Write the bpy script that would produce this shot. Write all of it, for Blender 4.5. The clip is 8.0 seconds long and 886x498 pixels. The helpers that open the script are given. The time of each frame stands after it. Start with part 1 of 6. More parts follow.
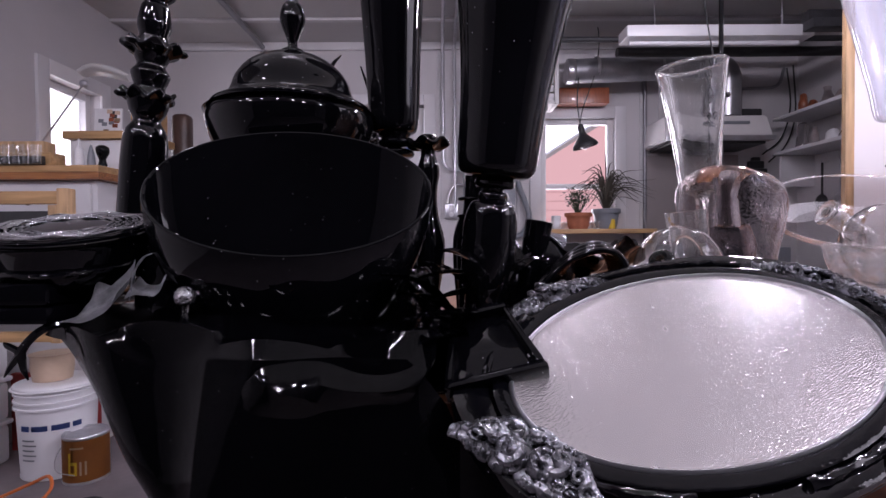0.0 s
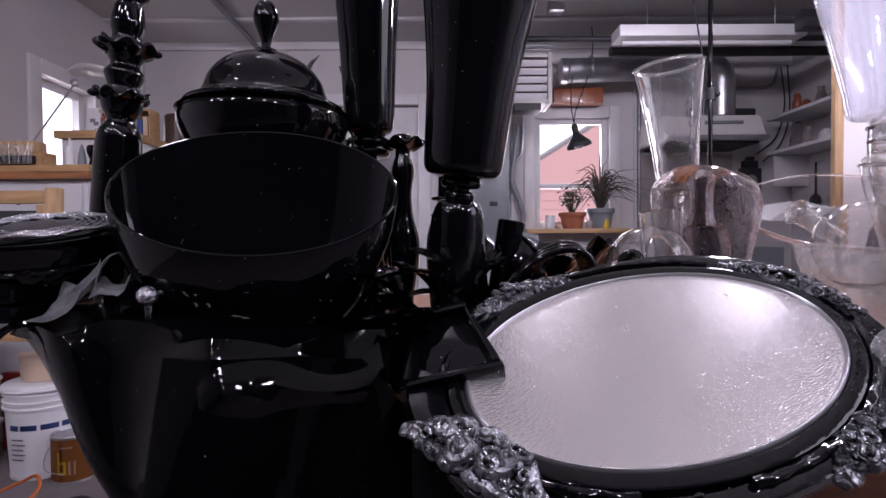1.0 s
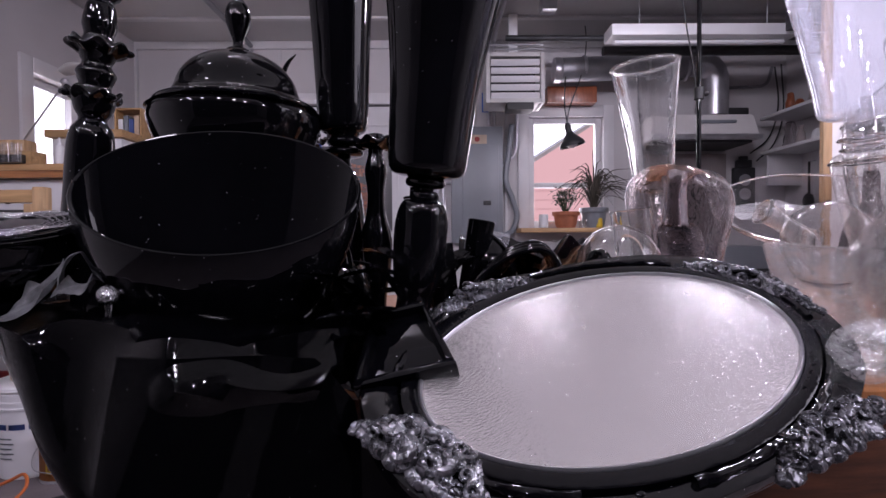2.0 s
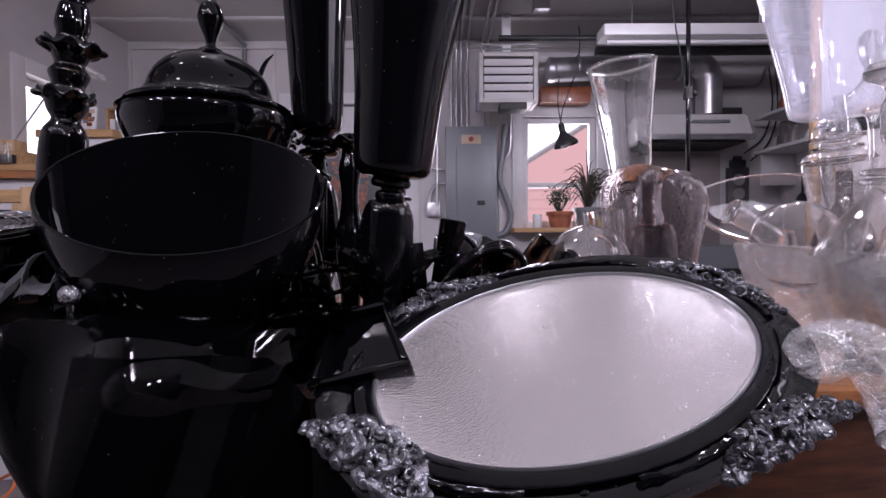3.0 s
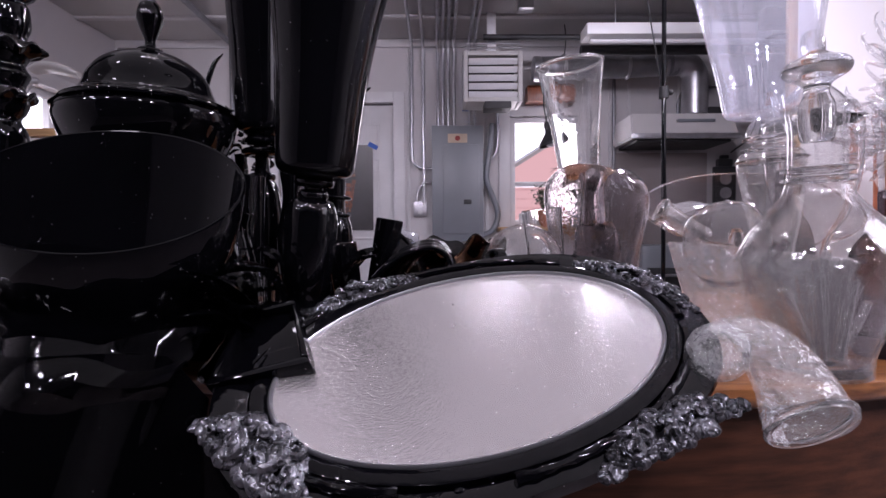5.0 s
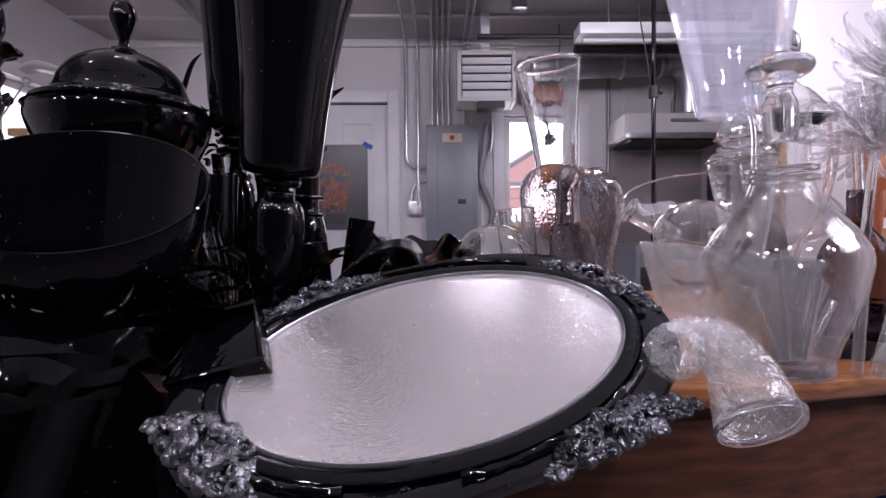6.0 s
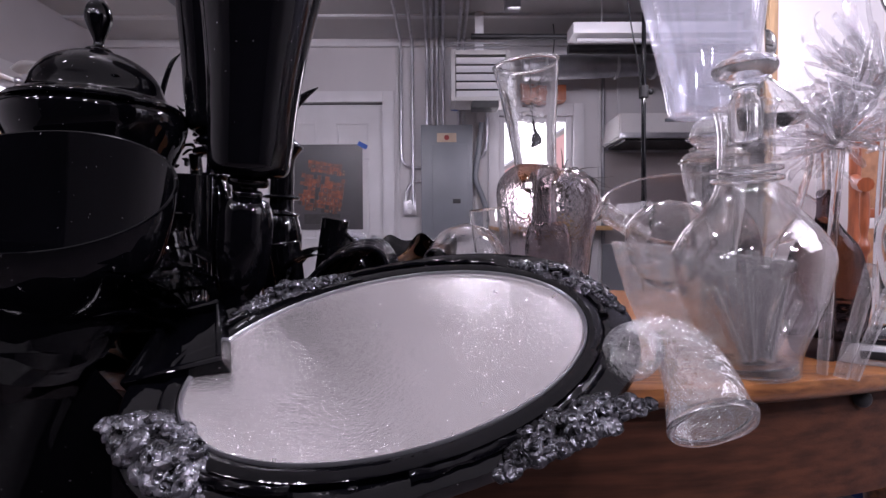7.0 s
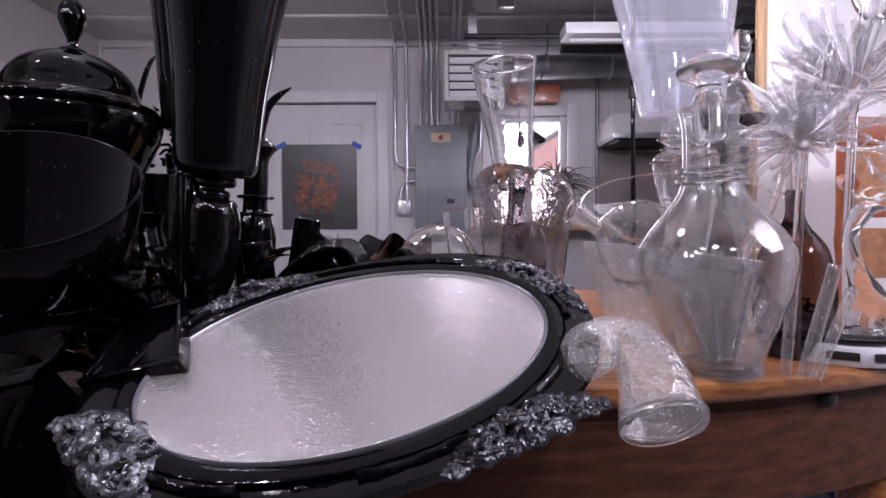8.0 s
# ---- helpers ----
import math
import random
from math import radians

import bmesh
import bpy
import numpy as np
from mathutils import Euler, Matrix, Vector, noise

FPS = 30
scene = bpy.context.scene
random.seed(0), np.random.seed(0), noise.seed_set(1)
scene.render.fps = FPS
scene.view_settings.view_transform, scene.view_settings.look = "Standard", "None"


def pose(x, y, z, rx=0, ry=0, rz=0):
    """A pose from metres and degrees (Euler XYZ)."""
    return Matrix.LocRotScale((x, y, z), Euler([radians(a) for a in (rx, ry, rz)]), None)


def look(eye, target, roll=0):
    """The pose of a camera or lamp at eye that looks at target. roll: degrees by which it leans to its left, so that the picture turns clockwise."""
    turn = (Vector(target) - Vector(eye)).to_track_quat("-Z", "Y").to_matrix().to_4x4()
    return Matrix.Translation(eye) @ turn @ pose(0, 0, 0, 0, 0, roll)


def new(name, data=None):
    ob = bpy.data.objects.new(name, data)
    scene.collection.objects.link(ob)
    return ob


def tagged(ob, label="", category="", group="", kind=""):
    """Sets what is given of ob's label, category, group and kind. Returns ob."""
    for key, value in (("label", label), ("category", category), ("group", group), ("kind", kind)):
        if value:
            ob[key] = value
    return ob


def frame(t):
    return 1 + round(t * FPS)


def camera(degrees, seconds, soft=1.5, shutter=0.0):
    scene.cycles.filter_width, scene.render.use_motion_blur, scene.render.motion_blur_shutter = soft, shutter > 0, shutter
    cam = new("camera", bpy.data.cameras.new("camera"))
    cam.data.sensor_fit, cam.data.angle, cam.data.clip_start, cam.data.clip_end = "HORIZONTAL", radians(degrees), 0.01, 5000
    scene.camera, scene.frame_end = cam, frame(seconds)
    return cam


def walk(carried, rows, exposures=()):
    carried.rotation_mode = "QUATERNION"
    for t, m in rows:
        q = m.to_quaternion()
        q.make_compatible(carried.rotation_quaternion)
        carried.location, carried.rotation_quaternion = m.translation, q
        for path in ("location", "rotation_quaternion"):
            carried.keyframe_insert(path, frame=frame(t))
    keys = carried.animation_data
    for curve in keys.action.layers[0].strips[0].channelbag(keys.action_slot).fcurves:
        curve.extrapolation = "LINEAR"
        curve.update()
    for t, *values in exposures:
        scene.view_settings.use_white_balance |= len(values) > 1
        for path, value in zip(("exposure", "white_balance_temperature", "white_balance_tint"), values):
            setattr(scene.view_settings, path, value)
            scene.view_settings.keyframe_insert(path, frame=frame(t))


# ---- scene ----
cam = camera(82.1, 8.0)
METRES, EYE, TILT, LEAN, TURN = 0.38, 0.97, 0.0, 0.0, -0.3
ROWS = [
    (0.0, 0.0, 0.0, 0.0, -0.01, -1.11, 0.41),
    (0.5, 0.0564, -0.0016, -0.0004, -0.02, -1.14, 0.41),
    (1.0, 0.1182, -0.0035, -0.0007, -0.02, -1.16, 0.4),
    (1.5, 0.1848, -0.0054, -0.0004, -0.04, -1.22, 0.38),
    (3.0, 0.3666, -0.0098, -0.0007, -0.04, -1.28, 0.39),
    (3.5, 0.4447, -0.012, -0.0011, -0.05, -1.3, 0.37),
    (4.0, 0.5184, -0.0141, -0.0012, -0.04, -1.34, 0.37),
    (4.5, 0.5789, -0.0158, -0.0019, -0.05, -1.36, 0.37),
    (6.0, 0.7639, -0.0205, -0.0024, 0.01, -1.45, 0.37),
    (6.5, 0.8177, -0.0218, -0.0027, 0.04, -1.45, 0.36),
    (7.0, 0.8805, -0.0232, -0.0027, 0.05, -1.47, 0.34),
    (7.5, 0.9431, -0.0246, -0.0031, 0.04, -1.46, 0.34),
    (8.0, 0.9996, -0.0258, -0.0036, 0.04, -1.48, 0.34),
]
walk(cam, [(t, pose(0, 0, EYE, TILT, LEAN, TURN) @ pose(METRES * x, METRES * y, METRES * z, 90 + pitch, roll, yaw)) for t, x, y, z, yaw, pitch, roll in ROWS],
     [(0.0, 0.0, 6220, 29), (8.0, 0.0, 6220, 29)])

# ---- world, light, exposure ----
world = bpy.data.worlds.new("sky")
scene.world = world
world.use_nodes = True
wn = world.node_tree
sky = wn.nodes.new("ShaderNodeTexSky")
sky.sky_type, sky.sun_disc = "NISHITA", False
sky.sun_elevation, sky.sun_rotation = radians(28), radians(140)
wn.links.new(sky.outputs[0], wn.nodes["Background"].inputs[0])
wn.nodes["Background"].inputs[1].default_value = 0.12
sun = new("sun", bpy.data.lights.new("sun", "SUN"))
sun.data.energy, sun.data.angle, sun.data.color = 1.0, radians(12), (1.0, 0.96, 0.9)
sun.matrix_world = look((4, 9, 6), (0, 0, 0))


def unseen_spot(where, target, watts, size, spread=70, colour=(0.96, 0.96, 1.0)):
    lamp = new("bulb", bpy.data.lights.new("bulb", "SPOT"))
    lamp.data.energy, lamp.data.shadow_soft_size, lamp.data.color = watts, size, colour
    lamp.data.spot_size, lamp.data.spot_blend = radians(spread * 2), 0.6
    lamp.matrix_world = look(where, target)
    return lamp


# clusters of small bright spotlights over the table and a broad ceiling panel
SPOTS = [(-1.95, -0.35, 13), (-1.6, -0.75, 12), (-1.35, -0.1, 12), (-0.9, -0.45, 16), (-0.35, -0.4, 20), (0.2, -0.6, 20), (0.8, -0.9, 26), (2.0, -0.75, 54), (2.35, -0.2, 54)]
for sx, sy, sw in SPOTS:
    unseen_spot((sx, sy, 2.3), (sx * 0.7, 0.75, 0.8), sw, 0.05)
# unseen spots beyond the table, added as backlight for the clear glass
for sx, sy, sw in [(0.45, 2.05, 14), (1.0, 2.0, 22), (1.5, 1.85, 16), (2.2, 1.9, 19)]:
    for dx in (-0.06, 0.06):
        unseen_spot((sx + dx, sy + dx * 0.5, 2.26), (sx * 0.7, 0.75, 0.8), sw, 0.045)
panel_light = new("ceiling_panel_light", bpy.data.lights.new("ceiling_panel_light", "AREA"))
panel_light.data.shape, panel_light.data.size, panel_light.data.size_y, panel_light.data.energy = "RECTANGLE", 2.9, 2.1, 5.2
panel_light.matrix_world = look((0.15, 0.75, 2.45), (0.15, 0.751, 0.0))
# unseen area lamp on the table's right, added to brighten the clear glass
soft = new("added_fill_light", bpy.data.lights.new("added_fill_light", "AREA"))
soft.data.shape, soft.data.size, soft.data.size_y, soft.data.energy = "RECTANGLE", 1.3, 0.9, 15
soft.data.color = (0.95, 0.95, 1.0)
soft.matrix_world = look((2.45, 0.35, 2.05), (1.1, 1.2, 1.0))
unseen_spot((-0.4, 0.9, 2.4), (2.7, 4.0, 1.5), 27, 0.05, 80)
# two unseen spots added to lift the left corner and the hood wall
unseen_spot((-0.9, 0.5, 2.4), (-1.7, 2.4, 0.5), 15, 0.05, 60)
unseen_spot((1.3, 1.9, 2.3), (2.3, 4.0, 1.6), 24, 0.05, 60)
day = new("window_daylight", bpy.data.lights.new("window_daylight", "AREA"))
day.data.shape, day.data.size, day.data.size_y, day.data.energy = "RECTANGLE", 0.55, 0.8, 8
day.matrix_world = look((1.1, 4.25, 1.5), (1.0, 2.0, 1.2))
day_left = new("window_daylight", bpy.data.lights.new("window_daylight", "AREA"))
day_left.data.shape, day_left.data.size, day_left.data.size_y, day_left.data.energy = "RECTANGLE", 0.45, 0.7, 6
day_left.matrix_world = look((-2.5, 3.1, 1.55), (0, 2.6, 1.2))


# ---- materials ----
def material(name, colour, rough=0.5, metal=0.0, vary=0.15, scale=8.0, bump=0.0, bump_scale=60.0, spec=0.5, stretch=(1, 1, 1), dark=None, coat=0.0):
    """Two scales of noise vary the colour between colour and dark; a finer one gives relief."""
    m = bpy.data.materials.new(name)
    m.use_nodes = True
    nt = m.node_tree
    b = nt.nodes["Principled BSDF"]
    b.inputs["Metallic"].default_value = metal
    b.inputs["Specular IOR Level"].default_value = spec
    b.inputs["Coat Weight"].default_value = coat
    b.inputs["Coat Roughness"].default_value = 0.05
    co = nt.nodes.new("ShaderNodeTexCoord")
    mp = nt.nodes.new("ShaderNodeMapping")
    mp.inputs["Scale"].default_value = stretch
    nt.links.new(co.outputs["Object"], mp.inputs[0])
    n1 = nt.nodes.new("ShaderNodeTexNoise")
    n1.inputs["Scale"].default_value, n1.inputs["Detail"].default_value = scale, 6
    n2 = nt.nodes.new("ShaderNodeTexNoise")
    n2.inputs["Scale"].default_value, n2.inputs["Detail"].default_value = bump_scale, 4
    for n in (n1, n2):
        nt.links.new(mp.outputs[0], n.inputs["Vector"])
    ramp = nt.nodes.new("ShaderNodeValToRGB")
    d = dark or tuple(c * (1 - vary * 2) for c in colour)
    ramp.color_ramp.elements[0].position, ramp.color_ramp.elements[0].color = 0.3, (*d, 1)
    ramp.color_ramp.elements[1].position, ramp.color_ramp.elements[1].color = 0.68, (*colour, 1)
    nt.links.new(n1.outputs[0], ramp.inputs[0])
    nt.links.new(ramp.outputs[0], b.inputs["Base Color"])
    mr = nt.nodes.new("ShaderNodeMapRange")
    mr.inputs["To Min"].default_value, mr.inputs["To Max"].default_value = max(0, rough - 0.1 * rough - 0.01), min(1, rough * 1.25)
    nt.links.new(n2.outputs[0], mr.inputs[0])
    nt.links.new(mr.outputs[0], b.inputs["Roughness"])
    if bump:
        bp = nt.nodes.new("ShaderNodeBump")
        bp.inputs["Strength"].default_value, bp.inputs["Distance"].default_value = bump, 0.004
        nt.links.new(n2.outputs[0], bp.inputs["Height"])
        nt.links.new(bp.outputs[0], b.inputs["Normal"])
    return m


def black_glass(name, dust=0.0, rough=0.045, wave=0.012, wave_scale=14, spec=0.3):
    m = material(name, (0.002, 0.002, 0.003), rough, 0, 0.2, 6, wave, wave_scale, spec=spec)
    if dust:
        nt = m.node_tree
        b = nt.nodes["Principled BSDF"]
        v = nt.nodes.new("ShaderNodeTexVoronoi")
        v.inputs["Scale"].default_value = 75
        co = nt.nodes.new("ShaderNodeTexCoord")
        nt.links.new(co.outputs["Object"], v.inputs["Vector"])
        lt = nt.nodes.new("ShaderNodeMath")
        lt.operation = "LESS_THAN"
        lt.inputs[1].default_value = dust
        nt.links.new(v.outputs["Distance"], lt.inputs[0])
        mix = nt.nodes.new("ShaderNodeMix")
        mix.data_type = "RGBA"
        mix.inputs["B"].default_value = (0.45, 0.45, 0.48, 1)
        old = b.inputs["Base Color"].links[0].from_socket
        nt.links.new(lt.outputs[0], mix.inputs["Factor"])
        nt.links.new(old, mix.inputs["A"])
        nt.links.new(mix.outputs["Result"], b.inputs["Base Color"])
    return m


def clear_glass(name, tint=(1.0, 1.0, 1.0), wave=0.05, wave_scale=9.0, seeds=0.0, haze=0.0, ior=1.47, seed_scale=90.0):
    """Refracting blown glass: faint waves, wall seeds, and haze in place of scattered light."""
    m = bpy.data.materials.new(name)
    m.use_nodes = True
    nt = m.node_tree
    nt.nodes.remove(nt.nodes["Principled BSDF"])
    g = nt.nodes.new("ShaderNodeBsdfGlass")
    g.inputs["Color"].default_value, g.inputs["IOR"].default_value, g.inputs["Roughness"].default_value = (*tint, 1), ior, 0.0
    co = nt.nodes.new("ShaderNodeTexCoord")
    last = None
    if wave:
        n = nt.nodes.new("ShaderNodeTexNoise")
        n.inputs["Scale"].default_value, n.inputs["Detail"].default_value = wave_scale, 3
        nt.links.new(co.outputs["Object"], n.inputs["Vector"])
        last = nt.nodes.new("ShaderNodeBump")
        last.inputs["Strength"].default_value, last.inputs["Distance"].default_value = wave, 0.02
        nt.links.new(n.outputs[0], last.inputs["Height"])
    if seeds:
        v = nt.nodes.new("ShaderNodeTexVoronoi")
        v.inputs["Scale"].default_value = seed_scale
        nt.links.new(co.outputs["Object"], v.inputs["Vector"])
        b2 = nt.nodes.new("ShaderNodeBump")
        b2.inputs["Strength"].default_value, b2.inputs["Distance"].default_value = seeds, 0.004
        nt.links.new(v.outputs["Distance"], b2.inputs["Height"])
        if last:
            nt.links.new(last.outputs[0], b2.inputs["Normal"])
        last = b2
    if last:
        nt.links.new(last.outputs[0], g.inputs["Normal"])
    out = g
    if haze:
        hz = nt.nodes.new("ShaderNodeBsdfTranslucent")
        df = nt.nodes.new("ShaderNodeBsdfDiffuse")
        both = nt.nodes.new("ShaderNodeMixShader")
        out = nt.nodes.new("ShaderNodeMixShader")
        out.inputs[0].default_value = haze
        for node in (hz, df):
            node.inputs["Color"].default_value = (*[0.95 * c for c in tint], 1)
        nt.links.new(hz.outputs[0], both.inputs[1])
        nt.links.new(df.outputs[0], both.inputs[2])
        nt.links.new(g.outputs[0], out.inputs[1])
        nt.links.new(both.outputs[0], out.inputs[2])
    nt.links.new(out.outputs[0], nt.nodes["Material Output"].inputs[0])
    return m


def thin_glass(name, tint=(1.0, 1.0, 1.0), body=0.05, edge=0.8, spark=0.0, spark_scale=40.0, haze=0.0):
    """Thin clear glass: seen straight through, with a gloss that grows towards its edges."""
    m = bpy.data.materials.new(name)
    m.use_nodes = True
    nt = m.node_tree
    nt.nodes.remove(nt.nodes["Principled BSDF"])
    tr = nt.nodes.new("ShaderNodeBsdfTransparent")
    tr.inputs[0].default_value = (*tint, 1)
    gl = nt.nodes.new("ShaderNodeBsdfGlossy")
    gl.inputs["Color"].default_value, gl.inputs["Roughness"].default_value = (1, 1, 1, 1), 0.02
    lw = nt.nodes.new("ShaderNodeLayerWeight")
    lw.inputs["Blend"].default_value = 0.5
    pw = nt.nodes.new("ShaderNodeMath")
    pw.operation, pw.inputs[1].default_value = "POWER", 3.0
    fr = nt.nodes.new("ShaderNodeMath")
    fr.operation, fr.inputs[1].default_value, fr.inputs[2].default_value = "MULTIPLY_ADD", edge, body
    nt.links.new(lw.outputs["Facing"], pw.inputs[0])
    nt.links.new(pw.outputs[0], fr.inputs[0])
    if spark:
        co = nt.nodes.new("ShaderNodeTexCoord")
        n = nt.nodes.new("ShaderNodeTexNoise")
        n.inputs["Scale"].default_value, n.inputs["Detail"].default_value = spark_scale, 2
        nt.links.new(co.outputs["Object"], n.inputs["Vector"])
        bp = nt.nodes.new("ShaderNodeBump")
        bp.inputs["Strength"].default_value, bp.inputs["Distance"].default_value = spark, 0.012
        nt.links.new(n.outputs[0], bp.inputs["Height"])
        nt.links.new(bp.outputs[0], gl.inputs["Normal"])
        nt.links.new(bp.outputs[0], lw.inputs["Normal"])
    mix = nt.nodes.new("ShaderNodeMixShader")
    nt.links.new(fr.outputs[0], mix.inputs[0])
    nt.links.new(tr.outputs[0], mix.inputs[1])
    nt.links.new(gl.outputs[0], mix.inputs[2])
    out = mix
    # milky share that stands in for light scattered in the glass
    if haze:
        hz = nt.nodes.new("ShaderNodeBsdfTranslucent")
        df = nt.nodes.new("ShaderNodeBsdfDiffuse")
        both = nt.nodes.new("ShaderNodeMixShader")
        out = nt.nodes.new("ShaderNodeMixShader")
        out.inputs[0].default_value = haze
        for node in (hz, df):
            node.inputs["Color"].default_value = (*[0.95 * c for c in tint], 1)
        nt.links.new(hz.outputs[0], both.inputs[1])
        nt.links.new(df.outputs[0], both.inputs[2])
        nt.links.new(mix.outputs[0], out.inputs[1])
        nt.links.new(both.outputs[0], out.inputs[2])
    nt.links.new(out.outputs[0], nt.nodes["Material Output"].inputs[0])
    return m


def glow(name, colour, strength):
    m = bpy.data.materials.new(name)
    m.use_nodes = True
    b = m.node_tree.nodes["Principled BSDF"]
    b.inputs["Base Color"].default_value = (0.0, 0.0, 0.0, 1)
    b.inputs["Emission Color"].default_value = (*colour, 1)
    b.inputs["Emission Strength"].default_value = strength
    return m


BLACK = black_glass("black_glass", 0.045)
BLACK_DUSTY = black_glass("dusty_black_glass", 0.04, 0.07, 0.3, 26, 0.4)
CLOTH_GLASS = black_glass("smooth_black_drapery_glass", 0.03, 0.07, 0.2, 20, 0.42)
BLACK_SATIN = material("satin_black_glass", (0.3, 0.3, 0.32), 0.42, 0, 0.3, 60, 0.5, 260)
BLACK_WAVY = black_glass("wavy_black_glass", 0.0, 0.06, 0.5, 25)
CLEAR = clear_glass("clear_glass", wave=0.03, wave_scale=12, seeds=0.025, haze=0.02)
CLEAR_PLAIN = thin_glass("plain_clear_glass", (0.985, 0.985, 0.985), 0.08, 0.9, 0.16, 26, 0.01)
# bluish haze painted in for the ceiling reflected in the goblet
CLEAR_WAVY = thin_glass("milky_goblet_glass", (0.96, 0.965, 1.0), 0.08, 0.7, 0.06, 24, 0.15)
SMOKY = clear_glass("smoky_purple_glass", (0.88, 0.863, 0.868), 0.06, 14, 0.06, seed_scale=140)
SMOKY_PALE = thin_glass("pale_smoky_glass", (0.9, 0.885, 0.89), 0.03, 0.4, 0.04, 12)
PETAL_GLASS = thin_glass("clear_petal_glass", (0.97, 0.97, 0.98), 0.15, 0.85, 0.3, 80, 0.06)
BOWL_GLASS = thin_glass("fluted_bowl_glass", (0.98, 0.98, 0.98), 0.2, 0.78, 0.6, 45, 0.16)
ROD_GLASS = thin_glass("clear_rod_glass", (0.98, 0.98, 0.98), 0.22, 0.78, 0.2, 60, 0.07)
SOLID_GLASS = clear_glass("solid_clear_glass", wave=0.03, wave_scale=30, haze=0.03)
HORN_GLASS = thin_glass("seedy_horn_glass", (0.985, 0.985, 0.985), 0.13, 0.85, 0.6, 85, 0.07)
PURPLE = clear_glass("dark_amethyst_glass", (0.42, 0.37, 0.39), 0.12, 24, 0.12)
PAINT = material("grey_white_wall_paint", (0.52, 0.5, 0.515), 0.6, 0, 0.06, 1.6, 0.12, 40)
PAINT_BACK = material("white_painted_board", (0.55, 0.53, 0.54), 0.5, 0, 0.1, 1.2, 0.15, 25, stretch=(1, 1, 0.3))
CEILING = material("ceiling_paint", (0.5, 0.49, 0.49), 0.65, 0, 0.1, 1.0, 0.15, 30)
BATTEN = material("ceiling_batten_paint", (0.6, 0.59, 0.6), 0.55, 0, 0.08, 3, 0.1, 40)
DRYWALL = material("white_drywall", (0.72, 0.705, 0.715), 0.6, 0, 0.02, 2, 0.05, 80)
TRIM = material("white_gloss_trim", (0.62, 0.61, 0.625), 0.35, 0, 0.05, 5, 0.05, 40)
PINE = material("pine_wood", (0.52, 0.31, 0.14), 0.45, 0, 0.2, 5, 0.2, 40, stretch=(1, 12, 12))
PINE_UP = material("pine_stud", (0.56, 0.36, 0.19), 0.55, 0, 0.2, 6, 0.2, 40, stretch=(9, 9, 0.8))
# darker copy of the table wood: the apron's shade is in the colour
APRON_WOOD = material("shaded_apron_wood", (0.1, 0.036, 0.018), 0.55, 0, 0.3, 6, 0.12, 50, stretch=(1.2, 14, 14), dark=(0.04, 0.015, 0.008), spec=0.25)
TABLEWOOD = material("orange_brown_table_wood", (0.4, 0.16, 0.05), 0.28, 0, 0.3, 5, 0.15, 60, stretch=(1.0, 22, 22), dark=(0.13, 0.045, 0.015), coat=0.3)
CHAIRWOOD = material("red_brown_chair_wood", (0.36, 0.1, 0.04), 0.3, 0, 0.25, 10, 0.1, 60, stretch=(6, 6, 1), coat=0.3)
UNSEEN_DARK = material("unseen_wall_dark_grey", (0.05, 0.05, 0.053), 0.9, 0, 0.2, 6, 0.3, 40, stretch=(6, 6, 0.6))
LEATHER = material("dark_brown_leather", (0.06, 0.03, 0.022), 0.4, 0, 0.2, 10, 0.2, 60)
CANE = material("woven_cane", (0.42, 0.2, 0.1), 0.6, 0, 0.2, 30, 0.6, 300)
CONCRETE = material("grey_painted_floor", (0.2, 0.17, 0.18), 0.6, 0, 0.2, 3, 0.3, 40)
GALV = material("galvanised_steel", (0.55, 0.55, 0.58), 0.3, 0.9, 0.12, 14, 0.1, 60)
DULL_METAL = material("dull_grey_duct_metal", (0.3, 0.3, 0.32), 0.42, 0.7, 0.15, 8, 0.1, 50)
DARK_METAL = material("dark_pipe_metal", (0.045, 0.045, 0.05), 0.45, 0.4, 0.2, 10, 0.1, 50)
PANEL_GREY = material("grey_enamel", (0.2, 0.215, 0.24), 0.35, 0, 0.06, 4, 0.08, 60)
HEATER_GREY = material("beige_grey_enamel", (0.5, 0.49, 0.48), 0.4, 0, 0.08, 6, 0.05, 60)
HOOD_WHITE = material("cream_enamel", (0.66, 0.64, 0.64), 0.3, 0, 0.05, 4, 0.05, 60)
BACKSPLASH = material("brown_grey_splash_board", (0.3, 0.26, 0.26), 0.5, 0, 0.1, 2, 0.1, 40)
WHITE_PLASTIC = material("white_plastic", (0.74, 0.74, 0.76), 0.35, 0, 0.04, 6, 0.03, 60)
DARK = material("dark_rubber", (0.02, 0.02, 0.022), 0.5, 0, 0.2, 10, 0.1, 60)
PRINT_BLUE = material("blue_print", (0.05, 0.09, 0.28), 0.5)
RED = material("red_board", (0.32, 0.03, 0.025), 0.5, 0, 0.15, 6)
ORANGE_LABEL = material("orange_paint_can_label", (0.36, 0.13, 0.03), 0.4, 0, 0.15, 5)
YELLOW = material("yellow_print", (0.75, 0.5, 0.03), 0.45)
PALE_PRINT = material("pale_print", (0.6, 0.45, 0.33), 0.45)
ORANGE_CORD = material("orange_cord", (0.72, 0.17, 0.03), 0.45)
TERRACOTTA = material("terracotta", (0.42, 0.14, 0.07), 0.75, 0, 0.15, 12, 0.2, 60)
LEAF = material("dark_green_leaf", (0.045, 0.06, 0.03), 0.45, 0, 0.25, 20)
LEAF_DRY = material("brown_green_leaf", (0.07, 0.06, 0.045), 0.5, 0, 0.25, 20)
